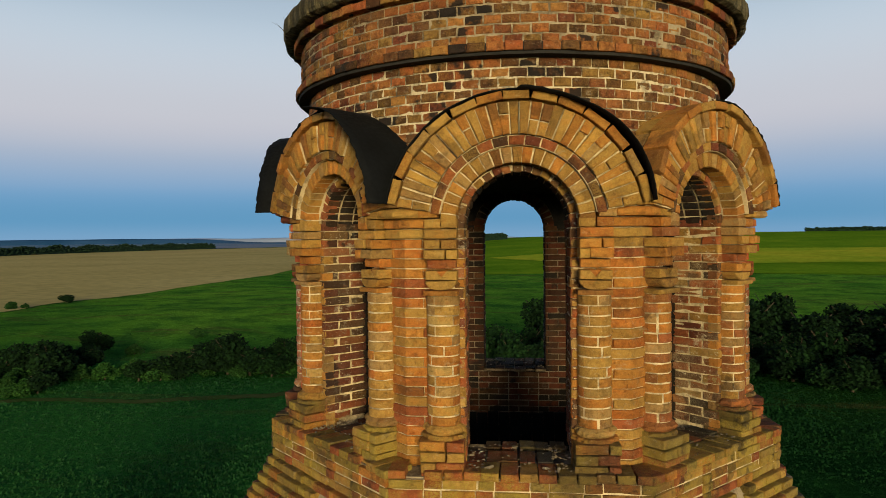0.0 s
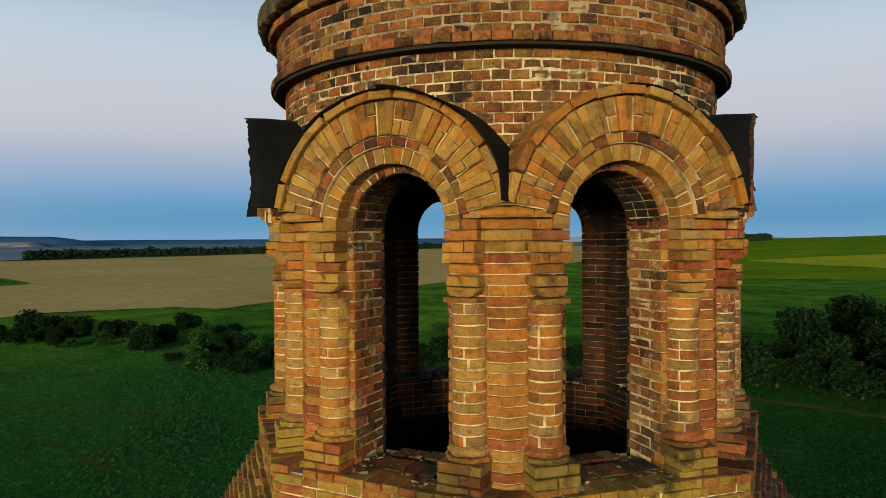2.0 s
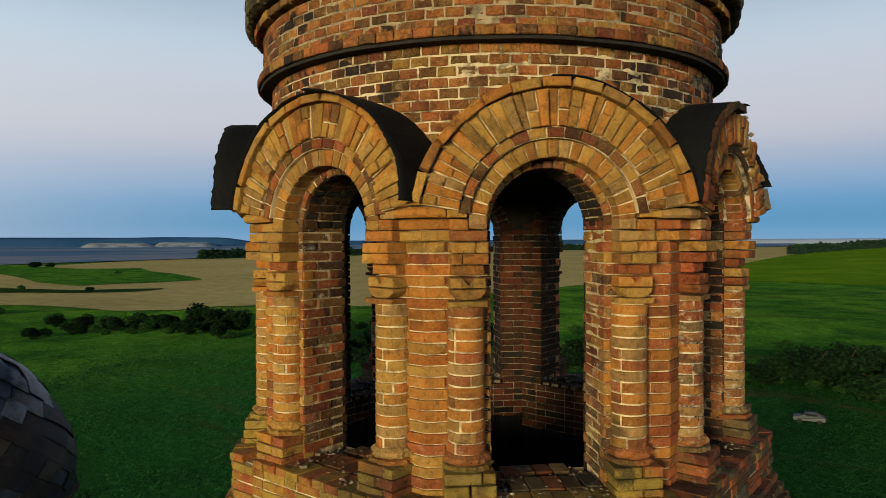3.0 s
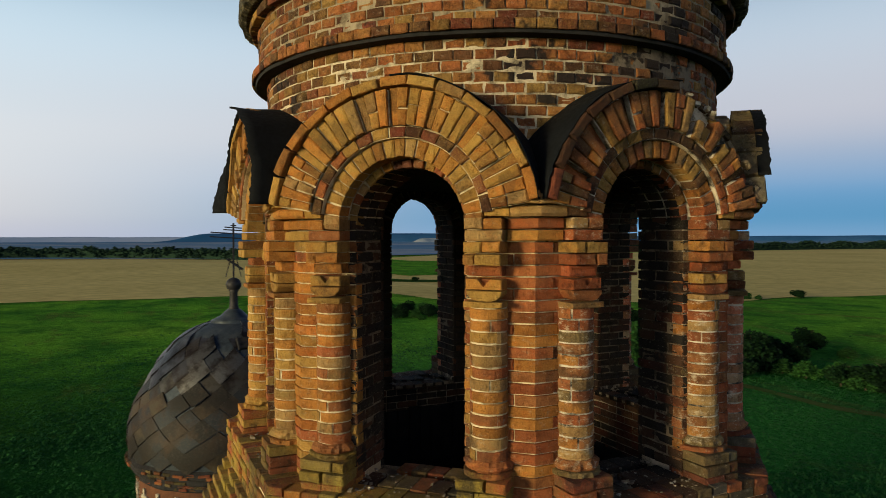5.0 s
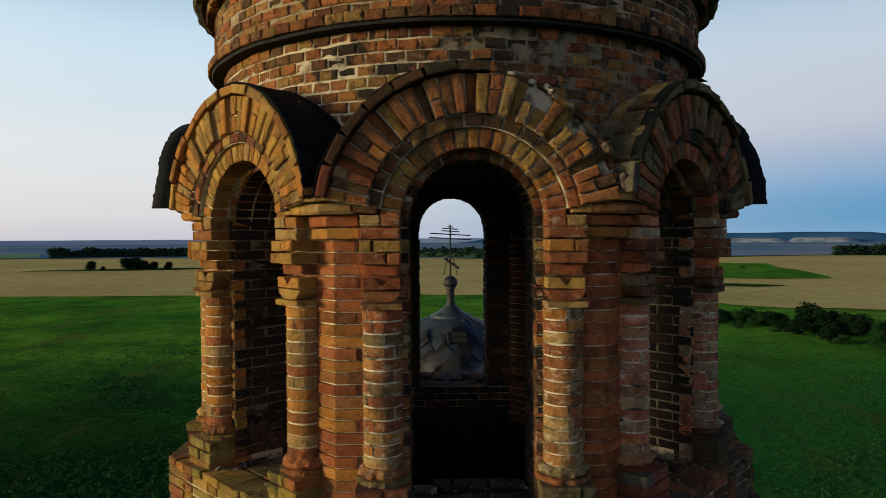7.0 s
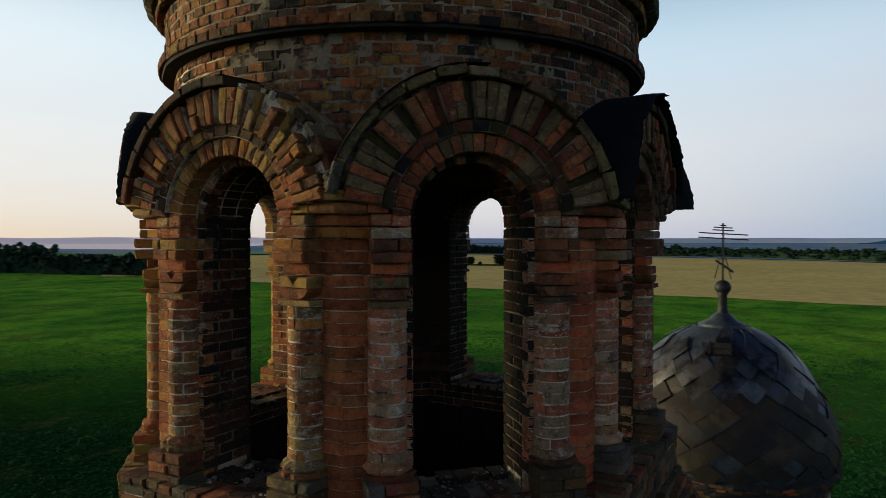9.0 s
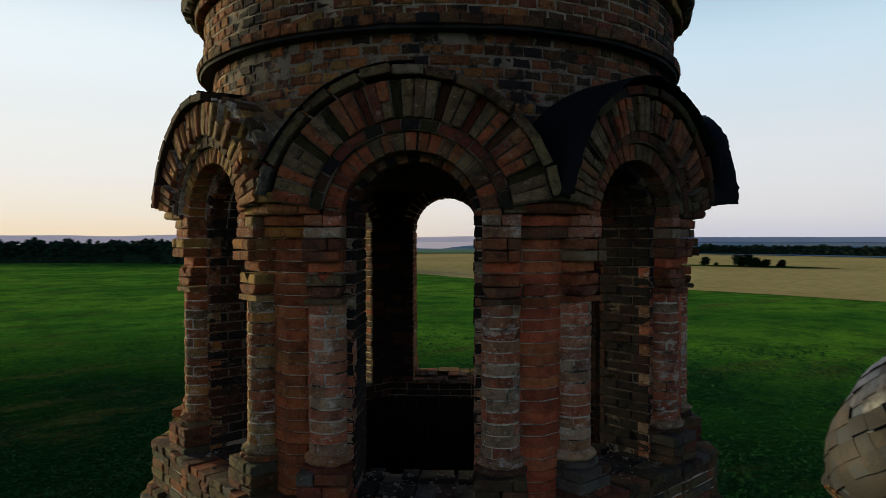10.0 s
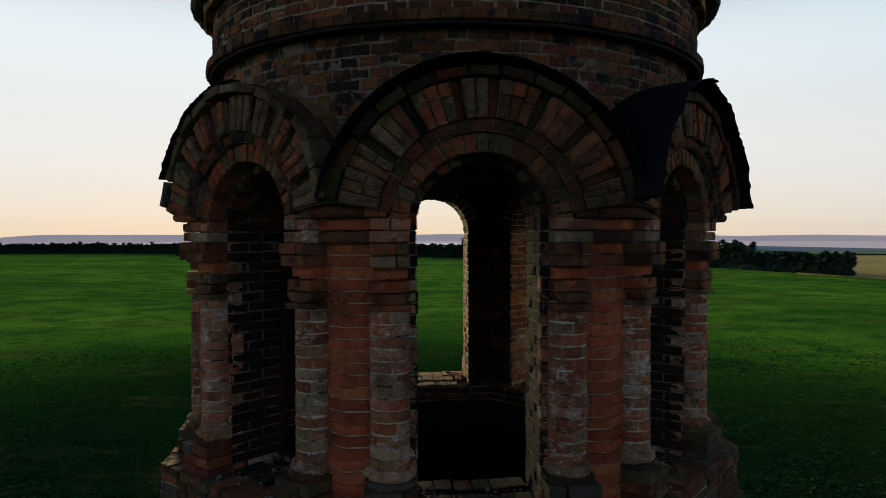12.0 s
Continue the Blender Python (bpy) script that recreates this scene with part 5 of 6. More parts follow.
def ridge(name, a0, a1, d, top, mat, label, low=-4.0, bumps=0.35):
    verts, faces = [], []
    n = int(abs(a1 - a0) / 0.5) + 1
    for c in range(n + 1):
        f = c / n
        a = a0 + (a1 - a0) * f
        h = top * (smooth(0, 0.12, f) * (1 - smooth(0.85, 1, f))) * (1 - bumps * (0.5 + 0.5 * noise.noise((a * 0.21, d * 0.01, 2.0)))) + 2
        for k, (dd, zz) in enumerate(((0, low), (60, h * 0.75), (180, h), (500, h * 0.9), (900, low))):
            verts.append(polar(a, d + dd, zz))
    for c in range(n):
        faces += [(c * 5 + k, c * 5 + k + 1, c * 5 + 6 + k, c * 5 + 5 + k) for k in range(4)]
    ob = part(name, (verts, faces), mat, None, "", None, True)
    return tagged(ob, label, "hill", "", "structure")


ridge("distant_hill", -87, -51, 3300, 46, M_FARHILL, "wooded hills in painted blue haze on the horizon", -4.0, 0.2)
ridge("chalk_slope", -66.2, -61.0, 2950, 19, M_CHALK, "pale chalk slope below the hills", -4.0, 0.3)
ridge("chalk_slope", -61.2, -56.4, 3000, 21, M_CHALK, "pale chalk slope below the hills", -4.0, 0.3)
ridge("distant_hill", -60, -20, 3900, 30, M_FARHILL, "wooded hills in painted blue haze on the horizon")
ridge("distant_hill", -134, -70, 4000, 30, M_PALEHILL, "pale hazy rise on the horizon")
ridge("distant_hill", -157, -130, 3600, 34, M_MAUVE, "hill line in painted haze on the horizon")
ridge("distant_hill", -212, -150, 3800, 44, M_MAUVE, "hills in painted mauve haze under the bright sky")
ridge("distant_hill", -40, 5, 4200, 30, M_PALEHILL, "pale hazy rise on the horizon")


def grass_tufts(count, a0, a1, seed):
    """Tufts standing in the meadow between two bearings: three bent blades each, taller where the growth is rank."""
    r = random.Random(seed)
    verts, faces = [], []
    while len(faces) < count * 3:
        az = r.uniform(a0, a1)
        d = 50 * (175 / 50) ** r.random()
        x, y, _ = polar(az, d)
        clump = noise.noise((x * 0.05, y * 0.05, 1.0)) + 0.5 * noise.noise((x * 0.3, y * 0.3, 5.0))
        if clump < r.uniform(-0.9, 0.6) or r.random() < smooth(90, 175, d):
            continue
        z = ground_z(x, y) - 0.03
        h = (0.125 + 0.09 * max(0.0, clump)) * r.uniform(0.6, 1.3) * (1 + d / 200)
        for _ in range(3):
            a = r.uniform(0, 6.283)
            c, s = math.cos(a), math.sin(a)
            w = h * r.uniform(0.24, 0.45)
            l = h * r.uniform(0.2, 0.7)
            px, py = x + r.uniform(-1, 1) * h, y + r.uniform(-1, 1) * h
            o = len(verts)
            verts += [(px - s * w, py + c * w, z), (px + s * w, py - c * w, z), (px + c * l + s * w * 0.4, py + l * s - c * w * 0.4, z + h), (px + c * l - s * w * 0.4, py + l * s + c * w * 0.4, z + h * r.uniform(0.8, 1.1))]
            faces.append((o, o + 1, o + 2, o + 3))
    return verts, faces


tagged(part("grass", grass_tufts(30000, -12, 52, 5), M_BLADE_DARK), "dark green meadow grass", "grass", "", "stuff")
tagged(part("grass", grass_tufts(20000, -80, -12, 6), M_BLADE), "short fresh green meadow grass", "grass", "", "stuff")
tagged(part("grass", grass_tufts(70000, -224, -80, 7), M_BLADE), "tufted green meadow grass", "grass", "", "stuff")


# ---------------------------------------------------------------- trees
def leaf_cloud(r, count, size, lobes):
    """Small bent leaf clumps scattered through uneven lobes."""
    verts, faces = [], []
    for _ in range(count):
        cx, cy, cz, cr = r.choice(lobes)
        while True:
            p = Vector((r.uniform(-1, 1), r.uniform(-1, 1), r.uniform(-1, 1)))
            if 0.45 < p.length < 1.0:
                break
        q = Vector((cx, cy, cz)) + Vector((p.x * cr, p.y * cr, p.z * cr * 0.85))
        if q.z < 0.05:
            continue
        s = size * r.uniform(0.6, 1.4)
        e = Euler((r.uniform(-1.2, 1.2), r.uniform(-1.2, 1.2), r.uniform(0, 6.28))).to_matrix()
        o = len(verts)
        for v in ((-1, -0.5, 0), (0, -0.7, 0.25), (1, -0.4, 0), (0.9, 0.5, -0.1), (0, 0.75, 0.2), (-0.9, 0.45, -0.1)):
            verts.append(tuple(q + e @ Vector(v) * s))
        faces += [(o, o + 1, o + 4, o + 5), (o + 1, o + 2, o + 3, o + 4)]
    return verts, faces


def trunk_geo(r, h, rad, limbs):
    geos = []

    def limb(p, q, r0, r1):
        ax = (q - p).normalized()
        u = ax.orthogonal().normalized()
        w = ax.cross(u)
        v = [tuple(c + (u * math.cos(6.283 * i / 7) + w * math.sin(6.283 * i / 7)) * rr) for c, rr in ((p, r0), ((p + q) / 2 + u * r0 * 0.4, (r0 + r1) / 2), (q, r1)) for i in range(7)]
        geos.append((v, [(j * 7 + i, j * 7 + (i + 1) % 7, j * 7 + 7 + (i + 1) % 7, j * 7 + 7 + i) for j in (0, 1) for i in range(7)]))
    limb(Vector((0, 0, -0.5)), Vector((0.1, 0, h)), rad, rad * 0.5)
    for _ in range(limbs):
        a, z = r.uniform(0, 6.28), h * r.uniform(0.3, 0.9)
        limb(Vector((0, 0, z)), Vector((math.cos(a) * h * 0.55, math.sin(a) * h * 0.55, z + h * r.uniform(0.3, 0.7))), rad * 0.5, rad * 0.15)
    return join_geo(geos)


def make_bush(seed, spread, tall, count, size, name="bush", label="dark green leafy bush on the meadow", leaf=M_LEAF):
    r = random.Random(seed)
    thing = tagged(new(name), label, name, "bushes in the meadow" if name == "bush" else "trees by the fields")
    lobes = []
    for _ in range(11):
        a, d = r.uniform(0, 6.28), spread * r.uniform(0.0, 0.8)
        cr = tall * r.uniform(0.22, 0.36)
        lobes.append((math.cos(a) * d, math.sin(a) * d, max(cr * 0.6, tall * r.uniform(0.25, 0.72) * (1 - 0.35 * d / spread)), cr))
    part("crown", leaf_cloud(r, count, size, lobes), leaf, thing)
    part("trunk", trunk_geo(r, tall * 0.6, tall * 0.035, 6), M_BARK, thing)
    return thing


BUSHES = [make_bush(3, 3.8, 5.2, 2600, 0.23), make_bush(8, 2.8, 3.8, 1800, 0.20, "bush", "fresh green leafy bush on the meadow", M_LEAF_PALE), make_bush(21, 4.6, 6.6, 3300, 0.26)]
TREES = [make_bush(31, 4.8, 12.0, 4600, 0.32, "tree", "broad dark tree at the meadow's edge"), make_bush(37, 4.0, 9.0, 3800, 0.29, "tree", "broad dark tree at the meadow's edge")]
SPARE = {id(o): False for o in BUSHES + TREES}


def plant(ob, az, d, scale=1.0):
    x, y, _ = polar(az, d)
    m = Matrix.Translation((x, y, ground_z(x, y) - 0.05)) @ Matrix.Rotation(rng.uniform(0, 6.28), 4, "Z")
    if SPARE[id(ob)]:
        o = copy_thing(ob, m)
    else:
        SPARE[id(ob)] = True
        ob.matrix_basis = m
        o = ob
    o.scale = (scale * rng.uniform(0.9, 1.15), scale * rng.uniform(0.9, 1.15), scale * rng.uniform(0.85, 1.1))
    return o


# scrub along the brook: a broken line of bushes
for az, d, kind, s in ((-39.2, 124, 2, 0.95), (-37.6, 121, 2, 1.05), (-35.5, 119, 1, 0.9), (-33.8, 117, 1, 0.8), (-31.4, 113, 0, 0.85), (-29.8, 112, 1, 1.0), (-28.2, 113, 0, 1.1), (-26.2, 114, 2, 1.05), (-24.4, 113, 2, 1.1), (-22.6, 110, 0, 1.1), (-20.8, 107, 0, 0.9), (-18, 112, 2, 0.9), (-14, 112, 0, 1.0), (-10, 114, 2, 0.9), (-7.5, 112, 2, 1.0), (-5.2, 113, 2, 1.1), (-44, 135, 0, 0.9), (-42, 132, 1, 1.0), (-40.4, 131, 0, 1.1), (-37, 133, 2, 0.9), (-35, 129, 0, 1.0), (-63.2, 188, 2, 1.25), (-62.2, 184, 0, 1.0), (-66.8, 205, 2, 0.95), (-65.6, 200, 0, 0.9), (-69, 212, 1, 1.0), (-73.6, 246, 2, 1.0), (-72.6, 244, 0, 1.0), (-75, 250, 0, 1.0), (-58.7, 176, 2, 1.0), (-57.2, 172, 0, 1.1), (-55.5, 165, 2, 0.9), (-53, 158, 0, 1.0), (-51.2, 152, 1, 1.1), (-49.5, 146, 0, 0.9), (-47, 142, 1, 1.0), (-35.2, 271, 0, 0.75), (-37.9, 256, 0, 0.6), (-38.8, 255, 1, 0.75), (-70.6, 372, 1, 0.8), (-66.2, 346, 0, 0.6), (-69.5, 690, 0, 1.5), (-68.4, 700, 1, 1.6), (-73, 700, 0, 1.3), (-64, 520, 1, 0.8)):
    plant(BUSHES[1 if 180 < d < 260 else kind], az, d, s)
for _ in range(130):
    az = rng.uniform(-71, -3)
    base = 112 + 62 * smooth(-42, -66, az) + rng.choice((rng.uniform(-3, 12), rng.uniform(-3, 46)))
    plant(BUSHES[rng.choice((0, 1, 1, 1, 2))], az, base, rng.uniform(0.4, 0.85))
# the thicket and wood that the brook runs into
for k in range(19):
    az = -3.5 + 2.0 * k
    plant(BUSHES[2 if k % 3 else 0], az + rng.uniform(-0.6, 0.6), 107 + rng.uniform(-3, 5), rng.uniform(0.9, 1.2))
    plant(TREES[1], az + rng.uniform(-0.8, 0.8), 119 + rng.uniform(-4, 6), rng.uniform(0.72, 0.95))
    if az > 3:
        plant(TREES[k % 2], az + rng.uniform(-0.8, 0.8), 131 + rng.uniform(-4, 6), rng.uniform(0.9, 1.1))
    if az > 6 and k % 2:
        plant(TREES[0], az + rng.uniform(-0.8, 0.8), 147 + rng.uniform(-5, 8), rng.uniform(0.9, 1.12))
for az, d, kind, s in ((-116.3, 578, 0, 0.72), (-115.5, 576, 1, 0.45), (-113.9, 578, 0, 0.98), (-113.2, 576, 0, 0.92), (-112.6, 574, 1, 1.1), (-111.9, 576, 1, 1.0), (-110.8, 578, 1, 0.85)):
    plant(TREES[kind], az, d, s)


def belt(name, a0, a1, d0, d1, tall, label, rows=2, gap=0.05):
    """A far belt of trees: many small uneven crowns in one mesh."""
    r = random.Random(int(a0 * 7 + d0))
    verts, faces = [], []
    length = abs(radians(a1 - a0)) * (d0 + d1) / 2
    size = 1.7 * (tall / 15) ** 0.5
    count = int(length * tall / size ** 2 * 0.36 * rows)
    for k in range(count):
        f = r.random()
        a, d = a0 + (a1 - a0) * f, d0 + (d1 - d0) * f + r.uniform(0, tall * 1.2)
        if noise.noise((a * 1.7, d0, 0)) < -0.55 + gap:
            continue
        x, y, _ = polar(a, d)
        top = tall * (0.74 + 0.22 * noise.noise((a * 0.9, 4.0, d0)) + 0.16 * noise.noise((a * 5.0, 1.0, d0)))
        z0 = ground_z(x, y) + (top - size * 0.9) * r.random() ** 0.7 - size * 0.4
        w = size * r.uniform(0.6, 1.2)
        o = len(verts)
        nz, na = 4, 6
        for j in range(nz):
            rad = w * (0.75, 1.0, 0.85, 0.3)[j]
            for i in range(na):
                q = 6.283 * i / na + j * 0.5
                rr = rad * r.uniform(0.65, 1.3)
                verts.append((x + math.cos(q) * rr, y + math.sin(q) * rr, z0 + w * 1.3 * j / (nz - 1) * r.uniform(0.85, 1.15)))
        for j in range(nz - 1):
            faces += [(o + j * na + i, o + j * na + (i + 1) % na, o + (j + 1) * na + (i + 1) % na, o + (j + 1) * na + i) for i in range(na)]
    # close-grown inside of the belt
    n, o = max(4, int(length / (size * 1.2))), len(verts)
    for k in range(n + 1):
        a, d = a0 + (a1 - a0) * k / n, d0 + (d1 - d0) * k / n
        top = tall * (0.66 + 0.22 * noise.noise((a * 0.9, 4.0, d0)) + 0.16 * noise.noise((a * 5.0, 1.0, d0))) * r.uniform(0.9, 1.0)
        if k in (0, n) or noise.noise((a * 1.7, d0, 0)) < -0.55 + gap:
            top = -0.5
        for dd, h in ((tall * 0.2, -0.6), (tall * 0.35, top * 0.6), (tall * 0.55, top), (tall * 0.9, top * r.uniform(0.85, 1.0)), (tall * 1.1, -0.6)):
            x, y, _ = polar(a + r.uniform(-0.3, 0.3) / n, d + dd)
            verts.append((x, y, ground_z(x, y) + h))
    for k in range(n):
        faces += [(o + k * 5 + j, o + k * 5 + 5 + j, o + k * 5 + 6 + j, o + k * 5 + 1 + j) for j in range(4)]
    ob = part(name, (verts, faces), M_FARLEAF)
    return tagged(ob, label, "tree belt", "", "stuff")


belt("tree_belt", -41, -23.8, 1130, 1640, 19, "dark forest belt behind the grain field", 3, -0.3)
belt("tree_belt", -58, -41, 925, 1130, 17, "dark forest belt behind the grain field", 3, -0.3)
belt("tree_belt", -119, -109, 1010, 970, 18, "dark forest belt behind the grain field", 3, -0.5)
belt("tree_belt", -109, -95, 970, 865, 18, "dark forest belt behind the grain field", 3, -0.5)
belt("tree_belt", -95, -79.5, 865, 695, 17, "dark forest belt behind the grain field", 3, -0.5)
belt("tree_belt", -150, -142.2, 505, 433, 18, "dark trees between green field and grain", 3, -0.3)
belt("tree_belt", -161, -149, 655, 505, 27, "tall dark wood at the edge of the green field", 3, -0.3)
belt("tree_belt", -172.5, -160, 730, 655, 29, "tall dark wood at the edge of the green field", 3, -0.3)
belt("tree_belt", -196, -172, 900, 725, 21, "long tree belt under the bright sky", 3, -0.05)
belt("tree_belt", -214, -195, 1220, 990, 21, "long tree belt under the bright sky", 3, -0.05)
belt("tree_belt", 23.5, 44, 1150, 1150, 9, "dark wood on the hill crest", 3, -0.3)
belt("tree_belt", -10.5, 0.5, 900, 1150, 16, "dark wood on the hill slope", 3, -0.2)


# ---------------------------------------------------------------- the church dome
DX, DY, DR = -20.4, 0.49, 3.52


def dome_r(z):
    """Radius of the helmet dome at a height, from 15.3 at the eaves to 19.35 at the collar."""
    t = min(1.0, max(0.0, (z - 15.3) / 4.35))
    return DR * (math.cos(math.asin(t)) ** 0.92) * (0.955 + 0.045 * math.sin(math.pi * min(1.0, 0.15 + t * 1.6)))


def build_dome():
    thing = tagged(new("church_dome"), "patched helmet dome of rusty sheet metal with a tilted cross", "dome")
    thing.location, thing.scale = (DX, DY, -22.5 * 0.058), (1.058, 1.058, 1.058)
    prof = [(dome_r(15.3 + 4.22 * k / 24) - 0.03, 15.3 + 4.22 * k / 24) for k in range(25)]
    shell = part("shell", lathe_geo(prof, 64), M_LEAD, thing, "blue-grey metal shell", None, True)
    # overlapping diamond sheets
    rows, around, g = 12, 22, 4
    for k in range(rows):
        z0, z1 = 15.16 + 0.335 * k, 15.16 + 0.335 * (k + 2.1)
        half = math.pi / around * 1.05
        verts, faces = [], []
        for inset in (0.0, -0.05):
            for p in range(g + 1):
                for q in range(g + 1):
                    u, v = p / g, q / g                  # the sheet's two edges, from its lower corner
                    z = z0 + (z1 - z0) * (u + v) / 2
                    r = dome_r(z) + 0.040 - 0.032 * (z - z0) / (z1 - z0) + inset
                    a = (u - v) * half
                    verts.append((r * math.cos(a), r * math.sin(a), z))
        w, o = g + 1, (g + 1) ** 2
        faces += [(p * w + q, (p + 1) * w + q, (p + 1) * w + q + 1, p * w + q + 1) for p in range(g) for q in range(g)]
        rim = [q for q in range(g)] + [q * w + g for q in range(g)] + [g * w + g - q for q in range(g)] + [(g - q) * w for q in range(g)]
        faces += [(rim[x], rim[(x + 1) % len(rim)], rim[(x + 1) % len(rim)] + o, rim[x] + o) for x in range(len(rim))]
        skin = M_SHEET_TOP if k > 6 else M_SHEET
        me = mesh_data("roof_sheet", verts, faces, skin)
        for j in range(around):
            if rng.random() < 0.05:
                continue
            a = 2 * math.pi * (j + 0.5 * (k % 2)) / around
            part("roof_sheet", me, skin, shell, "", Matrix.Rotation(a, 4, "Z") @ pose(0, 0, rng.uniform(-0.06, 0.06), 0, rng.uniform(-0.05, 0.05), rng.uniform(-1.2, 1.2)))
    # hatch, collar, neck, ball
    hatch_z = 18.95
    a = math.radians(5)
    rr = dome_r(hatch_z)
    hatch = part("hatch", join_geo([box_geo(-0.10, 0.13, -0.34, 0.34, -0.03, 0.03), box_geo(-0.10, 0.13, -0.34, -0.28, -0.25, 0.25), box_geo(-0.10, 0.13, 0.28, 0.34, -0.25, 0.25)]), M_IRON, shell, "open black hatch", Matrix.Rotation(a, 4, "Z") @ Matrix.Translation((rr - 0.05, 0, hatch_z)) @ Matrix.Rotation(radians(-48), 4, "Y"))
    # solid near-black block stands for the shade inside the open hatch
    part("hole", box_geo(-0.05, 0.11, -0.28, 0.28, -0.22, 0.22), M_FLOOR, shell, "near-black block for the shade in the hatch", Matrix.Rotation(a, 4, "Z") @ Matrix.Translation((rr - 0.05, 0, hatch_z)) @ Matrix.Rotation(radians(-48), 4, "Y"))
    part("collar", lathe_geo([(0.98, 19.38), (1.02, 19.43), (0.96, 19.48), (0.76, 19.53), (0.80, 19.58), (0.62, 19.66), (0.45, 19.74), (0.34, 19.86), (0.20, 19.97)], 40), M_LEAD, thing, "stepped metal collar", None, True)
    part("neck", lathe_geo([(0.20, 19.9), (0.15, 20.1), (0.14, 20.55), (0.20, 20.66), (0.12, 20.7)], 20), M_IRON, thing, "", None, True)
    part("ball", lathe_geo([(0.03, 20.60)] + [(0.27 * math.sin(math.pi * k / 12), 20.83 - 0.25 * math.cos(math.pi * k / 12)) for k in range(1, 12)] + [(0.03, 21.08)], 24), M_IRON, thing, "dark metal ball", None, True)
    cross = part("cross", box_geo(-0.03, 0.03, -0.03, 0.03, 21.0, 23.02), M_IRON, thing, "thin iron cross with double bars")
    for z, half in ((22.93, 0.10), (22.86, 0.30), (22.77, 0.34), (22.65, 0.78), (22.49, 0.80)):
        part("bar", box_geo(-0.02, 0.02, -half, half, -0.02, 0.02), M_IRON, cross, "", Matrix.Translation((0, 0, z)) @ Matrix.Rotation(radians(-3.5), 4, "X"))
    part("foot_bar", box_geo(-0.025, 0.025, -0.34, 0.34, -0.04, 0.04), M_IRON, cross, "", Matrix.Translation((0, 0.05, 21.55)) @ Matrix.Rotation(radians(-35), 4, "X"))
    for s in (-1, 1):
        part("brace", box_geo(-0.015, 0.015, -0.015, 0.015, -0.35, 0.35), M_IRON, cross, "", Matrix.Translation((0, s * 0.18, 21.45)) @ Matrix.Rotation(radians(14 * s), 4, "X"))
    # drum under the dome: brick wall with white cross-shaped insets and a crumbling cornice
    wall = part("drum_wall", lathe_geo([(3.18, -2.9), (3.18, 14.75)], 72, 0, True), M_SHAFT, thing, "brick drum below the dome")
    eave = part("eave_cornice", lathe_geo([(3.2, 14.55), (3.26, 14.62), (3.28, 14.80), (3.40, 14.86), (3.42, 15.0), (3.50, 15.05), (3.50, 15.20), (3.36, 15.34)], 90, 0.10), M_NEARBLACK, thing, "crumbling brick cornice with fallen plaster")
    r = random.Random(77)
    for row, (rad, z) in enumerate(((3.30, 14.66), (3.33, 14.76), (3.45, 14.90), (3.56, 15.08), (3.57, 15.17))):
        for j in range(54):
            if r.random() < 0.25:
                continue
            a = 360 * (j + 0.5 * (row % 2) + r.uniform(-0.1, 0.1)) / 54
            w = r.choice((0.26, 0.34, 0.37))
            m = Matrix.Rotation(radians(a), 4, "Z") @ Matrix.Translation((0, -(rad - 0.22 - r.uniform(0, 0.08)), z)) @ pose(0, 0, 0, r.uniform(-4, 4), r.uniform(-4, 4), r.uniform(-6, 6))
            part("brick", brick_mesh(w, 0.22, 0.085, M_RING_N if r.random() < 0.7 else M_BASE_N, r.randrange(4)), M_BASE_N, eave, "", m)
    n = 26
    for j in range(n):
        a = 360 * j / n
        m = Matrix.Rotation(radians(a), 4, "Z") @ Matrix.Translation((3.19, 0, 14.10))
        part("inset", join_geo([box_geo(-0.03, 0.05, -0.06, 0.06, -0.28, 0.28), box_geo(-0.03, 0.05, -0.20, -0.06, -0.07, 0.07), box_geo(-0.03, 0.05, 0.06, 0.20, -0.07, 0.07)]), M_PLASTER, wall, "white plaster cross", m)
    return thing


build_dome()


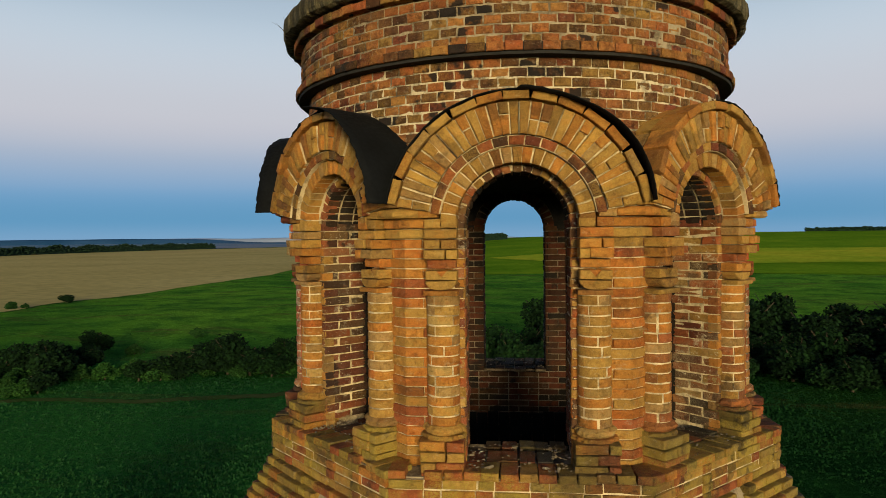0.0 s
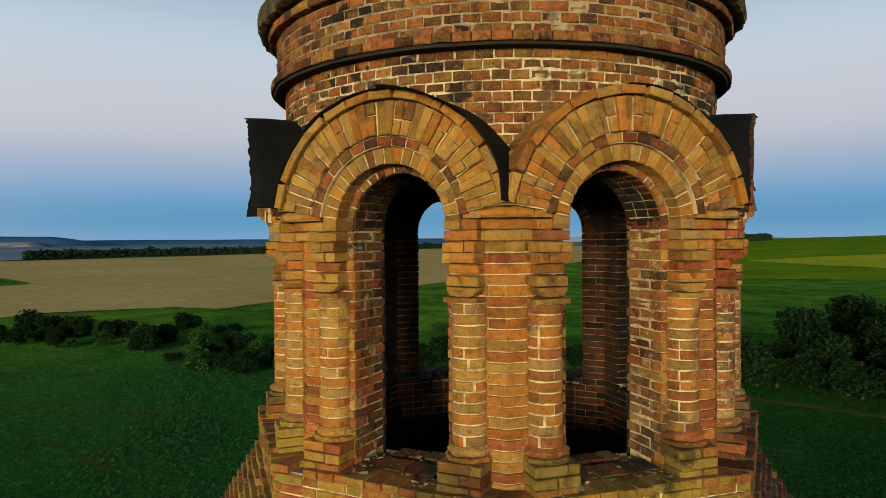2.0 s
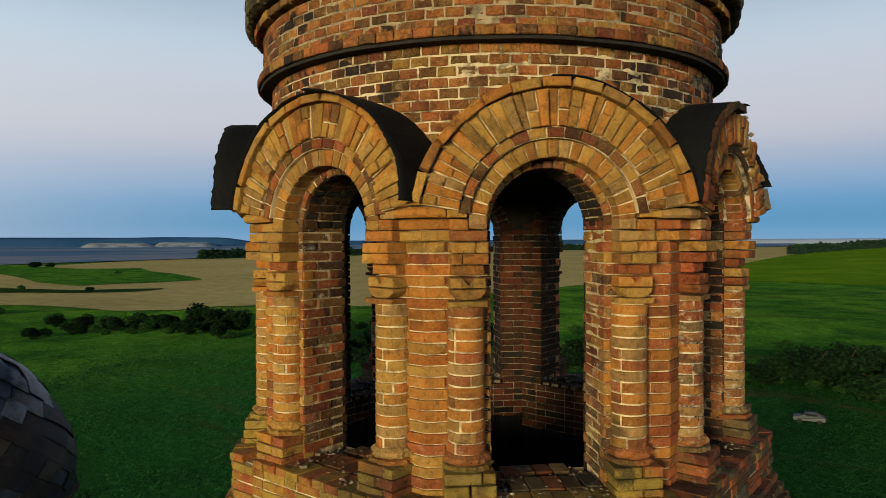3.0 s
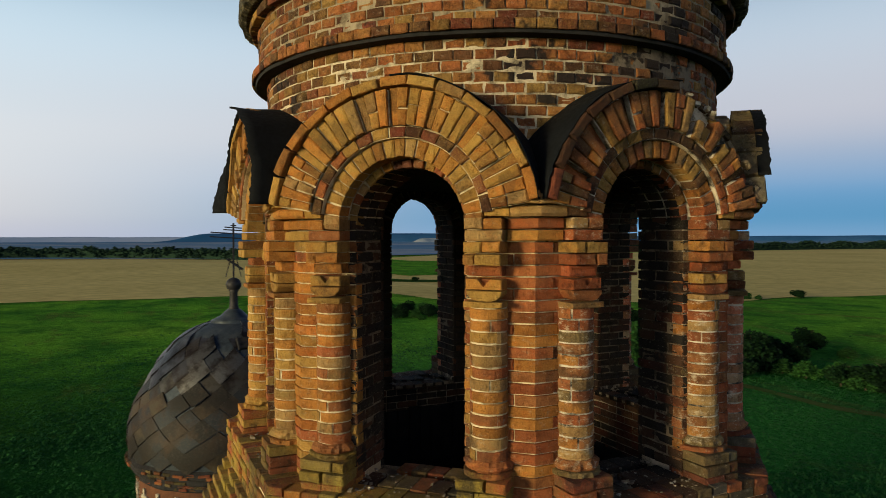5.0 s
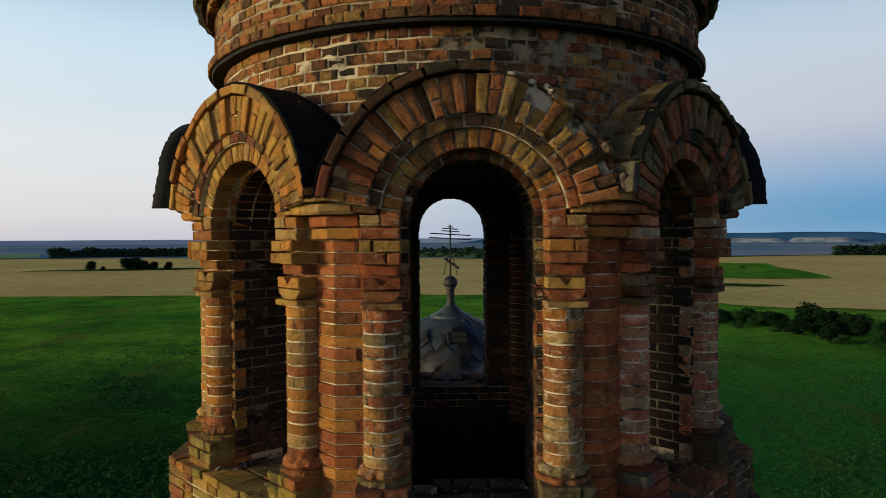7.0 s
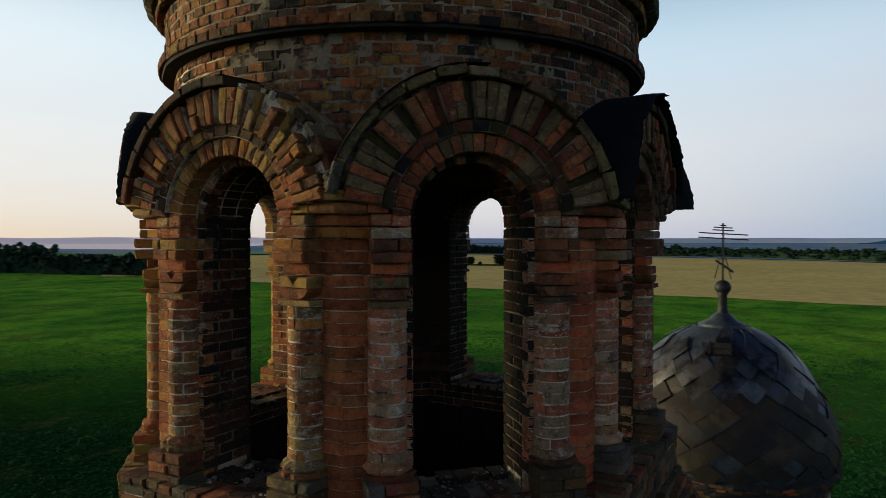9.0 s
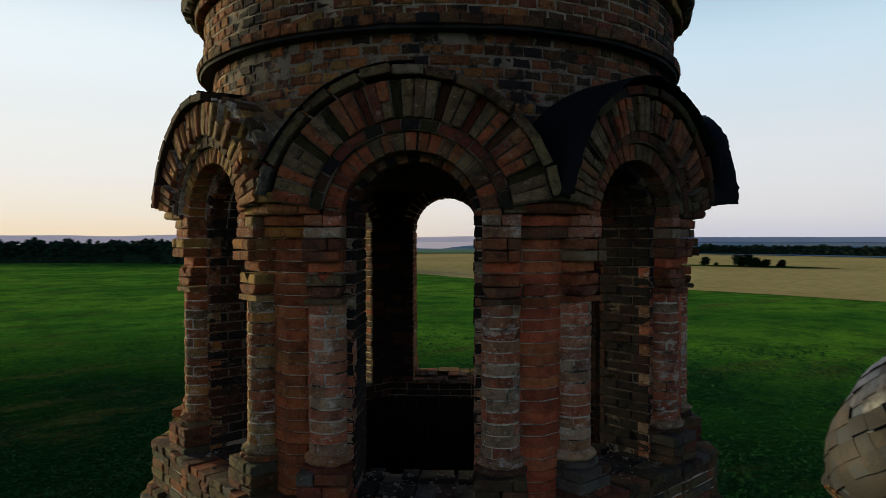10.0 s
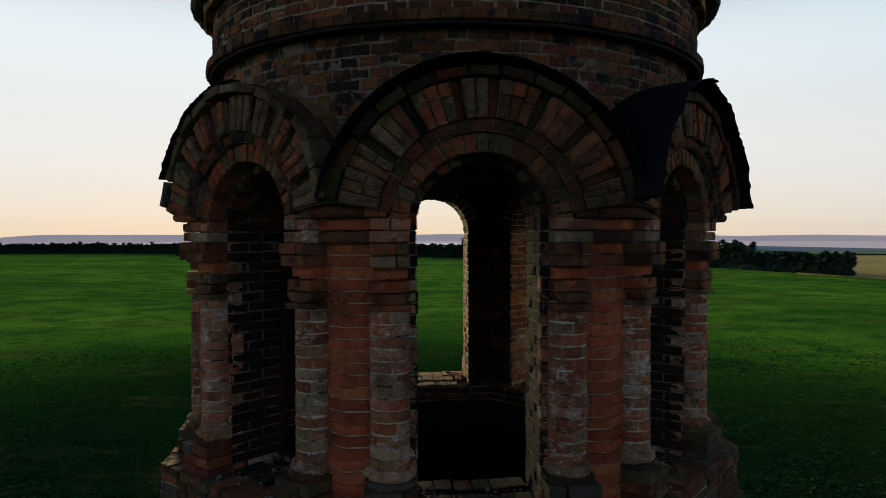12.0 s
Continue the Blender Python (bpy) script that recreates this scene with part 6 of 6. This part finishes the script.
# ---------------------------------------------------------------- parked car
def build_car(az, d, turn):
    x, y, _ = polar(az, d)
    car = tagged(new("car"), "small silver car parked on the meadow", "car")
    car.matrix_basis = Matrix.Translation((x, y, ground_z(x, y))) @ Matrix.Rotation(radians(turn), 4, "Z") @ Matrix.Scale(0.84, 4)
    prof = [(-2.1, 0.35), (-2.1, 0.85), (-1.95, 0.95), (-1.1, 1.02), (-0.55, 1.48), (0.9, 1.5), (1.55, 1.15), (2.05, 1.0), (2.1, 0.4)]
    bm = bmesh.new()
    ring = [[bm.verts.new((px, s * (0.85 if pz < 1.1 else 0.68), pz)) for px, pz in prof] for s in (-1, 1)]
    n = len(prof)
    for j in range(n):
        bm.faces.new((ring[0][j], ring[0][(j + 1) % n], ring[1][(j + 1) % n], ring[1][j]))
    bm.faces.new(ring[0][::-1])
    bm.faces.new(ring[1])
    bmesh.ops.recalc_face_normals(bm, faces=bm.faces)
    bmesh.ops.bevel(bm, geom=bm.edges[:], offset=0.05, segments=2, affect="EDGES")
    part("body", bm, M_CARPAINT, car)
    for s in (-1, 1):
        part("window", box_geo(-0.75, 1.05, s * 0.74 - 0.03, s * 0.74 + 0.03, 1.10, 1.40), M_GLASS, car, "dark side window")
    part("windscreen", box_geo(-0.30, 0.30, -0.6, 0.6, -0.02, 0.02), M_GLASS, car, "", Matrix.Translation((-0.86, 0, 1.26)) @ Matrix.Rotation(radians(-40), 4, "Y"))
    wheel = sector_geo(0.32, 0.2, -180, 180, 0.03, 20)
    for wx in (-1.3, 1.3):
        for s in (-1, 1):
            part("wheel", wheel, M_RUBBER, car, "", Matrix.Translation((wx, s * 0.78, 0.32)) @ Matrix.Rotation(radians(90), 4, "X"))
    return car


build_car(-7.3, 88, 10)


# ---------------------------------------------------------------- growth on the tower
def sprig(name, label, category, at, seed, stems, reach, mat, leafy):
    """A dry or leafy little plant rooted in a joint."""
    r = random.Random(seed)
    geos, leaves = [], ([], [])
    for _ in range(stems):
        a = r.uniform(0, 6.283)
        p = Vector((0, 0, -0.02))
        v = Vector((math.cos(a) * 0.5, math.sin(a) * 0.5, r.uniform(0.6, 1.2))).normalized() * reach / 5
        for k in range(5):
            q = p + v
            rad = 0.0035 * (1 - k / 6)
            u = v.orthogonal().normalized()
            w = v.cross(u).normalized()
            ring = [tuple(c + (u * math.cos(2.094 * j) + w * math.sin(2.094 * j)) * rad) for c in (p, q) for j in range(3)]
            geos.append((ring, [(j, (j + 1) % 3, 3 + (j + 1) % 3, 3 + j) for j in range(3)]))
            if leafy and k > 0:
                for _ in range(3):
                    e = Euler((r.uniform(-1, 1), r.uniform(-1, 1), r.uniform(0, 6.28))).to_matrix()
                    o = len(leaves[0])
                    leaves[0].extend([tuple(q + e @ Vector(c) * reach * 0.10) for c in ((0, 0, 0), (0.4, 1, 0.1), (0, 2, 0), (-0.4, 1, 0.1))])
                    leaves[1].append((o, o + 1, o + 2, o + 3))
            p = q
            v = (v + Vector((r.uniform(-1, 1), r.uniform(-1, 1), r.uniform(-0.6, 0.6))) * reach * 0.09).normalized() * reach / 5
    thing = tagged(new(name), label, category)
    thing.location = at
    part("stems", join_geo(geos), mat, thing)
    if leafy:
        part("leaves", leaves, M_WEED, thing)
    return thing


sprig("dry_shrub", "dry leafless twigs rooted in the cornice", "shrub", (-2.36, -0.35, 24.62), 4, 11, 0.30, M_BARK, False)
sprig("weed", "small green weed on the mossy brick ledge", "weed", (-1.25, 2.02, 20.70), 6, 7, 0.16, M_WEED, True)
sprig("weed", "small green weed on the mossy brick ledge", "weed", (-1.55, 1.75, 20.70), 9, 6, 0.14, M_WEED, True)
